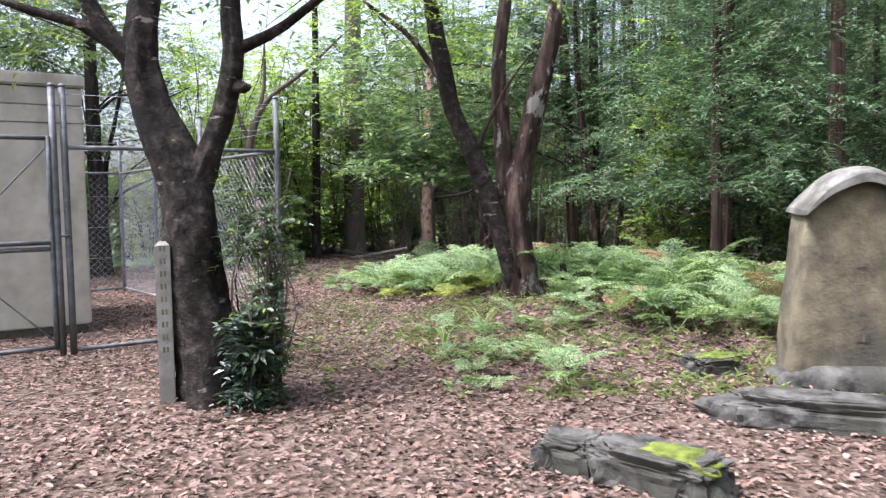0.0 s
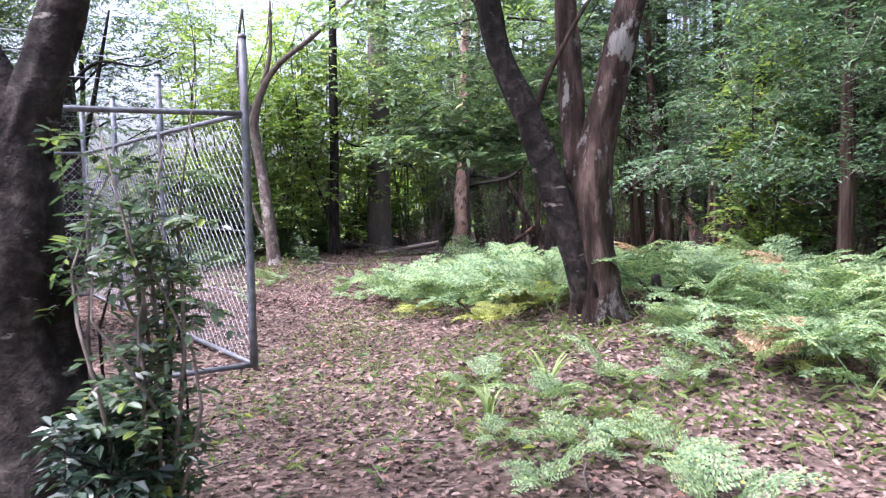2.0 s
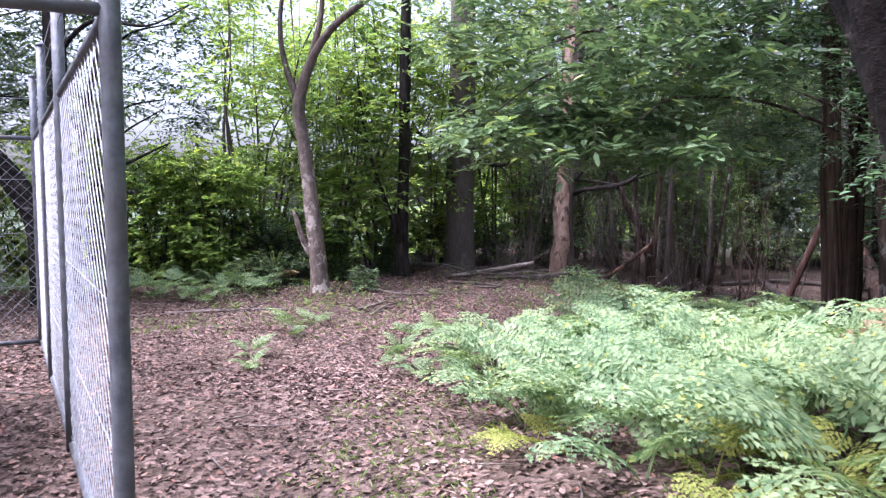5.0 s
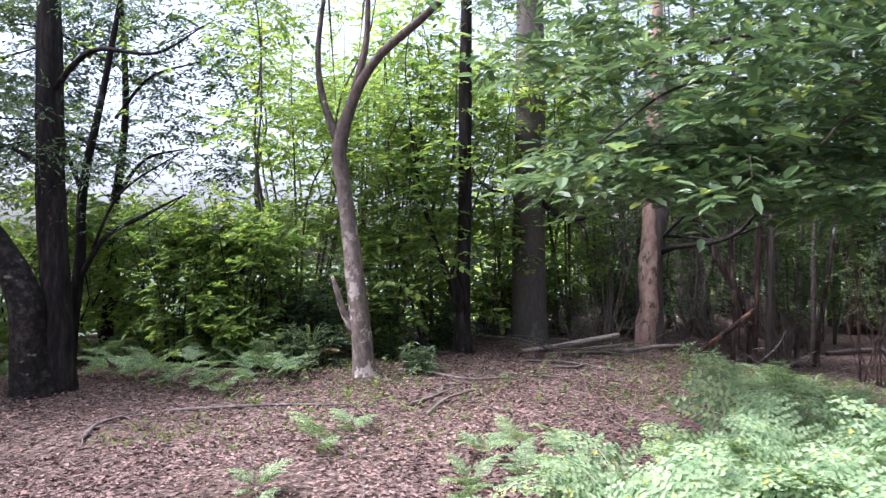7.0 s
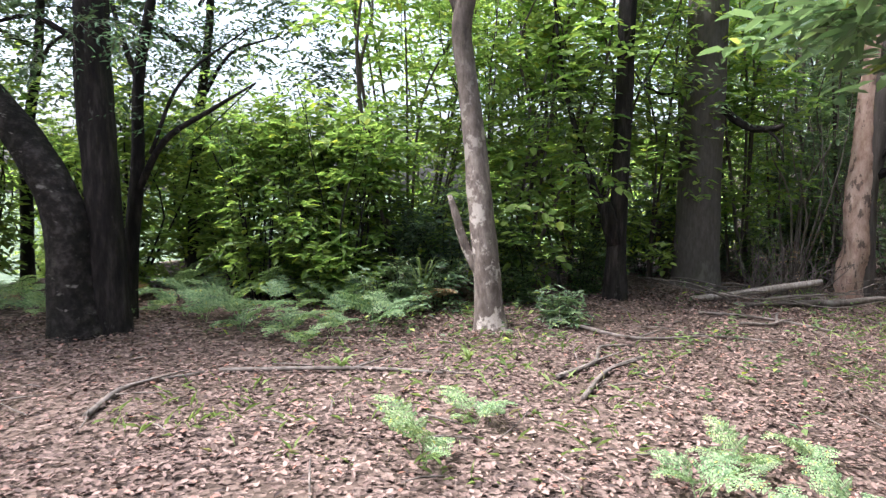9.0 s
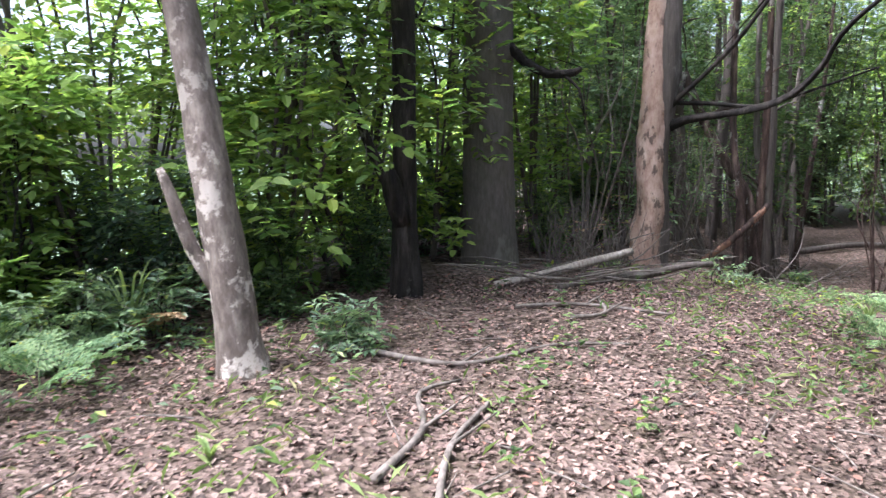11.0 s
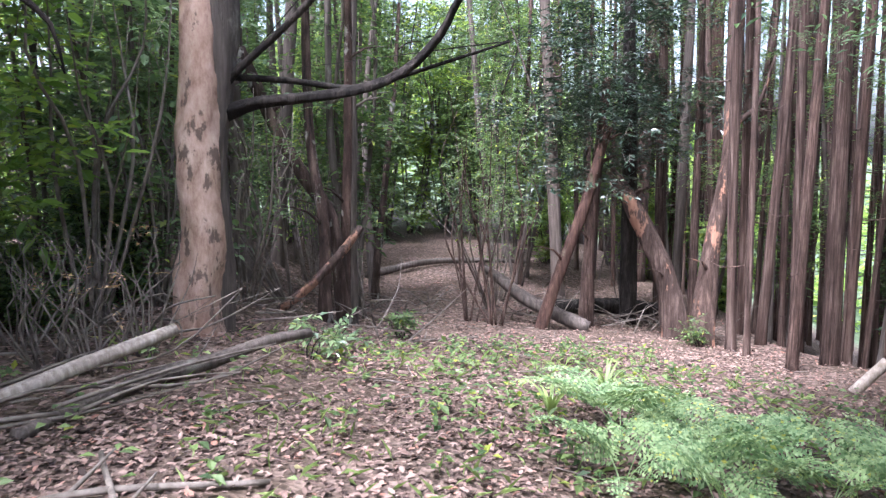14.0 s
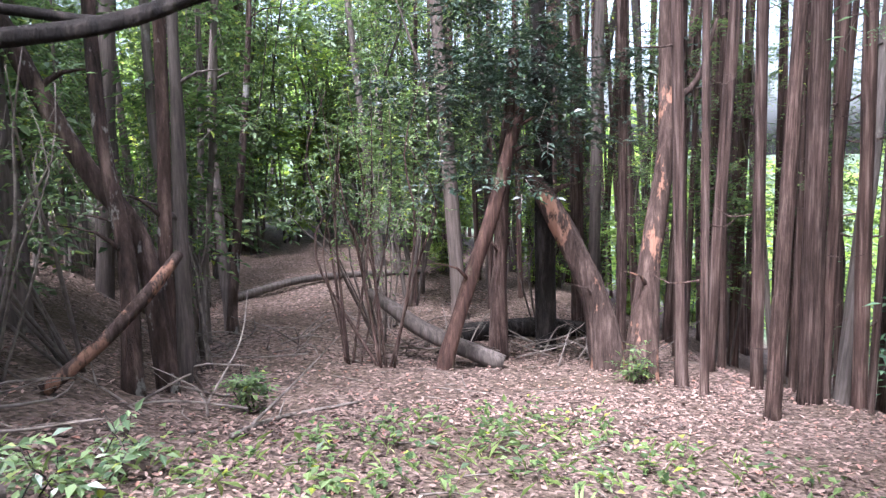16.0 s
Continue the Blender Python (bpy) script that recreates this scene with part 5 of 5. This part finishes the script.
place(LOW, [(-6.6, 16.9), (-7.4, 17.6), (-8.3, 16.7), (-9.2, 17.2), (-6.0, 17.4), (-8.8, 18.4), (-10.2, 16.4), (-7.0, 18.8), (-10.8, 18.3), (-9.8, 15.2), (-11.2, 14.6), (-8.9, 13.2), (-10.6, 12.6), (-11.5, 16.3), (-9.8, 19.8), (-8.0, 20.2), (-12, 19), (-5.6, 16.9)])

place(UNDER, [(-4.9, 17.7), (-4.0, 17.9), (-5.8, 17.9), (-3.5, 18.9), (-6.6, 18.3), (-4.6, 19.8), (-2.5, 21.4), (-1.6, 21.6), (-3.2, 21.2), (-0.9, 22.6), (-2.2, 22.6), (-7.6, 18.9), (-5.6, 19.9), (-8.8, 19.2)], 0.6, 0.95, 4.0)

# ---- woodland ----
def cedar(name, label, h, r, bare, mat, leafmat, density, low_sprays=0, group="trees of the wood"):
    """A straight conifer: bare trunk, snags, and tiers of drooping sprays."""
    root = thing(name, (0, -80, 0), label, "conifer", group)
    lean = rng.normal(0, 0.012, 2) * h
    part("trunk", stem([(0, 0, -0.35, r * 1.15), (0, 0, 0.3, r), (lean[0] * 0.4, lean[1] * 0.4, h * 0.4, r * 0.78), (lean[0], lean[1], h, r * 0.12)], 12, 0.3, 0.06, r * 50, 0.25), mat, root)
    for k in range(4):
        z, a0 = rng.uniform(1.0, bare), rng.uniform(0, 6.28)
        l_ = rng.uniform(0.3, 0.9)
        part("snag", stem([(0, 0, z, 0.012), (math.cos(a0) * l_ * 0.6, math.sin(a0) * l_ * 0.6, z - 0.05, 0.008), (math.cos(a0) * l_, math.sin(a0) * l_, z + 0.1, 0.002)], 5, 0.3, 0.1, k), mat, root)
    cl = []
    for _ in range(density):
        z = bare + (h - bare) * rng.uniform(0, 1) ** 1.2
        reach = (1 - (z - bare) / (h - bare)) * 1.7 + 0.4
        a0, q = rng.uniform(0, 6.28), rng.uniform(0.35, 1.0)
        cl.append((math.cos(a0) * reach * q, math.sin(a0) * reach * q, z - 0.25 * reach * q, 0.62, 0.62, 0.10))
    if cl:
        crown("crown", root, cl, 12, 13, 0.5, 0.085, leafmat, slim=0.3, hang=0.02, droop=0.4, flat=0.15)
    return root


BIG = [cedar("cedar_tree", "tall straight cedar with red-brown stringy bark", h, r, b_, M_BARK_CEDAR, M_LEAF_CEDAR, 16) for h, r, b_ in ((17, 0.17, 7.5), (15, 0.13, 6.5), (18, 0.20, 8.0))]
THIN = [cedar("slender_tree", "slender straight grey-barked tree", h, r, b_, M_BARK_GREY, M_LEAF_MID, 20) for h, r, b_ in ((11, 0.075, 4.5), (9, 0.055, 3.6), (12, 0.095, 5.0))]
YOUNG = [cedar("young_cypress", "young cypress with drooping feathery branches low down", h, r, b_, M_BARK_CEDAR, M_LEAF_CEDAR, d) for h, r, b_, d in ((8, 0.10, 1.7, 120), (7, 0.08, 1.6, 100))]

POLES = [cedar("cedar_tree", "tall slim cedar with grey-brown stringy bark", h, r, b_, M_BARK_CEDAR, M_LEAF_CEDAR, 8) for h, r, b_ in ((15, 0.062, 7.5), (14, 0.05, 7), (16, 0.078, 8))]
place([BIG[0]], [(5.3, 20.38), (7.0, 23.2)], 0.4, 0.4, 0.6)
place([BIG[2]], [(6.1, 20.46), (7.6, 24.4)], 0.5, 0.5, 0.6)
place(POLES, [(5.84, 21.57), (5.72, 21.25), (6.45, 21.13), (7.6, 21.2), (7.9, 19.9), (7.0, 22.0), (8.3, 22.6), (8.8, 21.0), (8.2, 20.3), (9.4, 22.2), (9.0, 23.6), (7.5, 22.7), (9.9, 20.8), (10.4, 23.0)], 0.72, 1.0)


def wood(x, y):
    dx, dy = x + 0.5, y - 17.5
    d, e = 0.485 * dx + 0.875 * dy, 0.875 * dx - 0.485 * dy
    if d > -3 and -2.6 < e < 4.6 and d < 10.5:
        return False
    if d >= 10.5 and abs(e) < 1.3 and d < 34:
        return False
    if y < 13.5 and x < 4.6 + 0.4 * (13.5 - y):
        return False
    if x < 2.6 and y < 18:
        return False
    return x > -2.0 + 0.25 * max(0, 24 - y)


place(BIG, scatter(30, 2.6, 18, 10, 44, 1.3, lambda x, y: wood(x, y) and x > 2.5 + 0.2 * (y - 18)), 0.7, 1.0)
place(POLES, scatter(70, 4, 20, 13, 44, 1.0, lambda x, y: wood(x, y) and x > 2.5 + 0.2 * (y - 18)), 0.8, 1.2)
place([copy_thing(y_, pose(0, -70, 0)) for y_ in POLES], scatter(24, 6.8, 17, 19.5, 33, 0.75, lambda x, y: 0.875 * (x + 0.5) - 0.485 * (y - 17.5) > 4.0), 0.7, 1.15, 2.0)
place(THIN, scatter(75, -3.5, 15, 20, 42, 0.7, wood), 0.8, 1.2, 4.0)
place(YOUNG, [(4.6, 12.3), (6.4, 11.0), (5.9, 13.8), (8.2, 12.2), (7.2, 9.6), (9.5, 10.2), (5.6, 15.9), (7.8, 15.6), (9.8, 14), (11, 12), (12, 9.5), (4.0, 11.0), (5.2, 10.0)], 0.85, 1.15)
place([copy_thing(y_, pose(0, -70, 0)) for y_ in YOUNG], scatter(12, 8.5, 16, 5, 18.5, 1.7, lambda x, y: True), 1.4, 2.1)

EDGE = [cedar("conifer_tree", "tall dark conifer at the edge of the clearing", 10, 0.12, 2.6, M_BARK_CEDAR, M_LEAF_CEDAR, 150)]
place(EDGE, [(3.4, 16.9), (2.75, 15.6), (4.6, 15.4), (6.2, 16.6)], 0.95, 1.15)

# dark evergreen tree over the broken trunks
root = thing("evergreen_tree", on_land(6.4, 23.9), "dark glossy evergreen with low hanging foliage", "tree")
part("trunk", stem([(0, 0, -0.2, 0.14), (0, 0, 1.5, 0.12), (-0.1, 0, 4, 0.09), (-0.2, 0, 8, 0.04)], 10, 0.3, 0.06, 3), M_BARK_DARK, root)
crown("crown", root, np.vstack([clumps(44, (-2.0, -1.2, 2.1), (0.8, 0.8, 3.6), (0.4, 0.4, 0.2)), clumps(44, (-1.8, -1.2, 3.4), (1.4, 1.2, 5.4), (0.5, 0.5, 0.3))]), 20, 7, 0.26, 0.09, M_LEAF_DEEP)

SAP = [shrub("sapling", "slender sapling with a light green crown", (3, -100 - 4 * k, 0), 3, 5.2, 0.9, M_LEAF_MID, 66, 9, 0.08, 0.25, category="tree", group="saplings of the wood", bark_mat=M_BARK_GREY, tl=0.3) for k in range(2)]
BARE = [shrub("bare_shrub", "tangle of thin grey bare stems in the wood", (9, -100 - 4 * k, 0), 9, 2.6, 0.9, M_LEAF_MID, 12, 4, 0.06, 0.5, group="bare shrubs of the wood", bark_mat=M_TWIG, tl=0.3) for k in range(2)]
place(SAP, [(2.6, 25.4), (3.6, 28.2), (4.8, 30.5), (7.2, 27.6), (8.4, 29.8), (0.9, 26.5), (2.0, 28.5), (9.6, 32.5), (6.5, 33.5), (1.0, 30.5), (3.8, 33), (10.5, 36), (8, 38), (13, 40), (11.5, 44)] + scatter(36, -2.5, 14, 23.0, 40, 0.9, wood), 0.9, 1.6, 4.0)
place([copy_thing(y_, pose(0, -70, 0)) for y_ in LOW], scatter(9, 9, 17, 24, 34, 1.3, wood), 0.7, 1.1)
place(BARE, scatter(26, -2.2, 4, 21.8, 30, 0.7, wood) + [(-0.6, 22.4), (0.2, 22.6), (0.9, 23.4), (2.3, 24.6), (4.6, 24.9), (5.2, 25.6), (7.0, 24.6)], 0.8, 1.2, 8.0)

# far woods beyond the slopes, down in the valley and behind the walker
cl = []
for k in range(900):
    a0 = rng.uniform(0, 2 * math.pi)
    rr = rng.uniform(42, 75)
    x, y = math.cos(a0) * rr, 15 + math.sin(a0) * rr
    left = x < -12 and y > 5
    top = 3.0 if left else 9.0
    cl.append((x, y, land(x, y) + rng.uniform(0, top), 2.6, 2.6, 2.0))
fo, _ = sprays(cl, 22, 6, 1.6, 0.75)
tagged(part("far_woods", fo, M_LEAF_LIGHT, smooth=False), "distant green woodland beyond the slopes", "woods", kind="stuff")
cl = [(rng.uniform(-16, 16), rng.uniform(-16, -3.5), rng.uniform(0.3, 9), 1.2, 1.2, 0.9) for _ in range(150)] + [(-13 - rng.uniform(0, 4), rng.uniform(-4, 8), rng.uniform(0, 4), 1.2, 1.2, 0.9) for _ in range(40)]
fo, _ = sprays(cl, 26, 6, 0.8, 0.3)
tagged(part("back_woods", fo, M_LEAF_MID, smooth=False), "green woodland edge behind the clearing", "woods", kind="stuff")
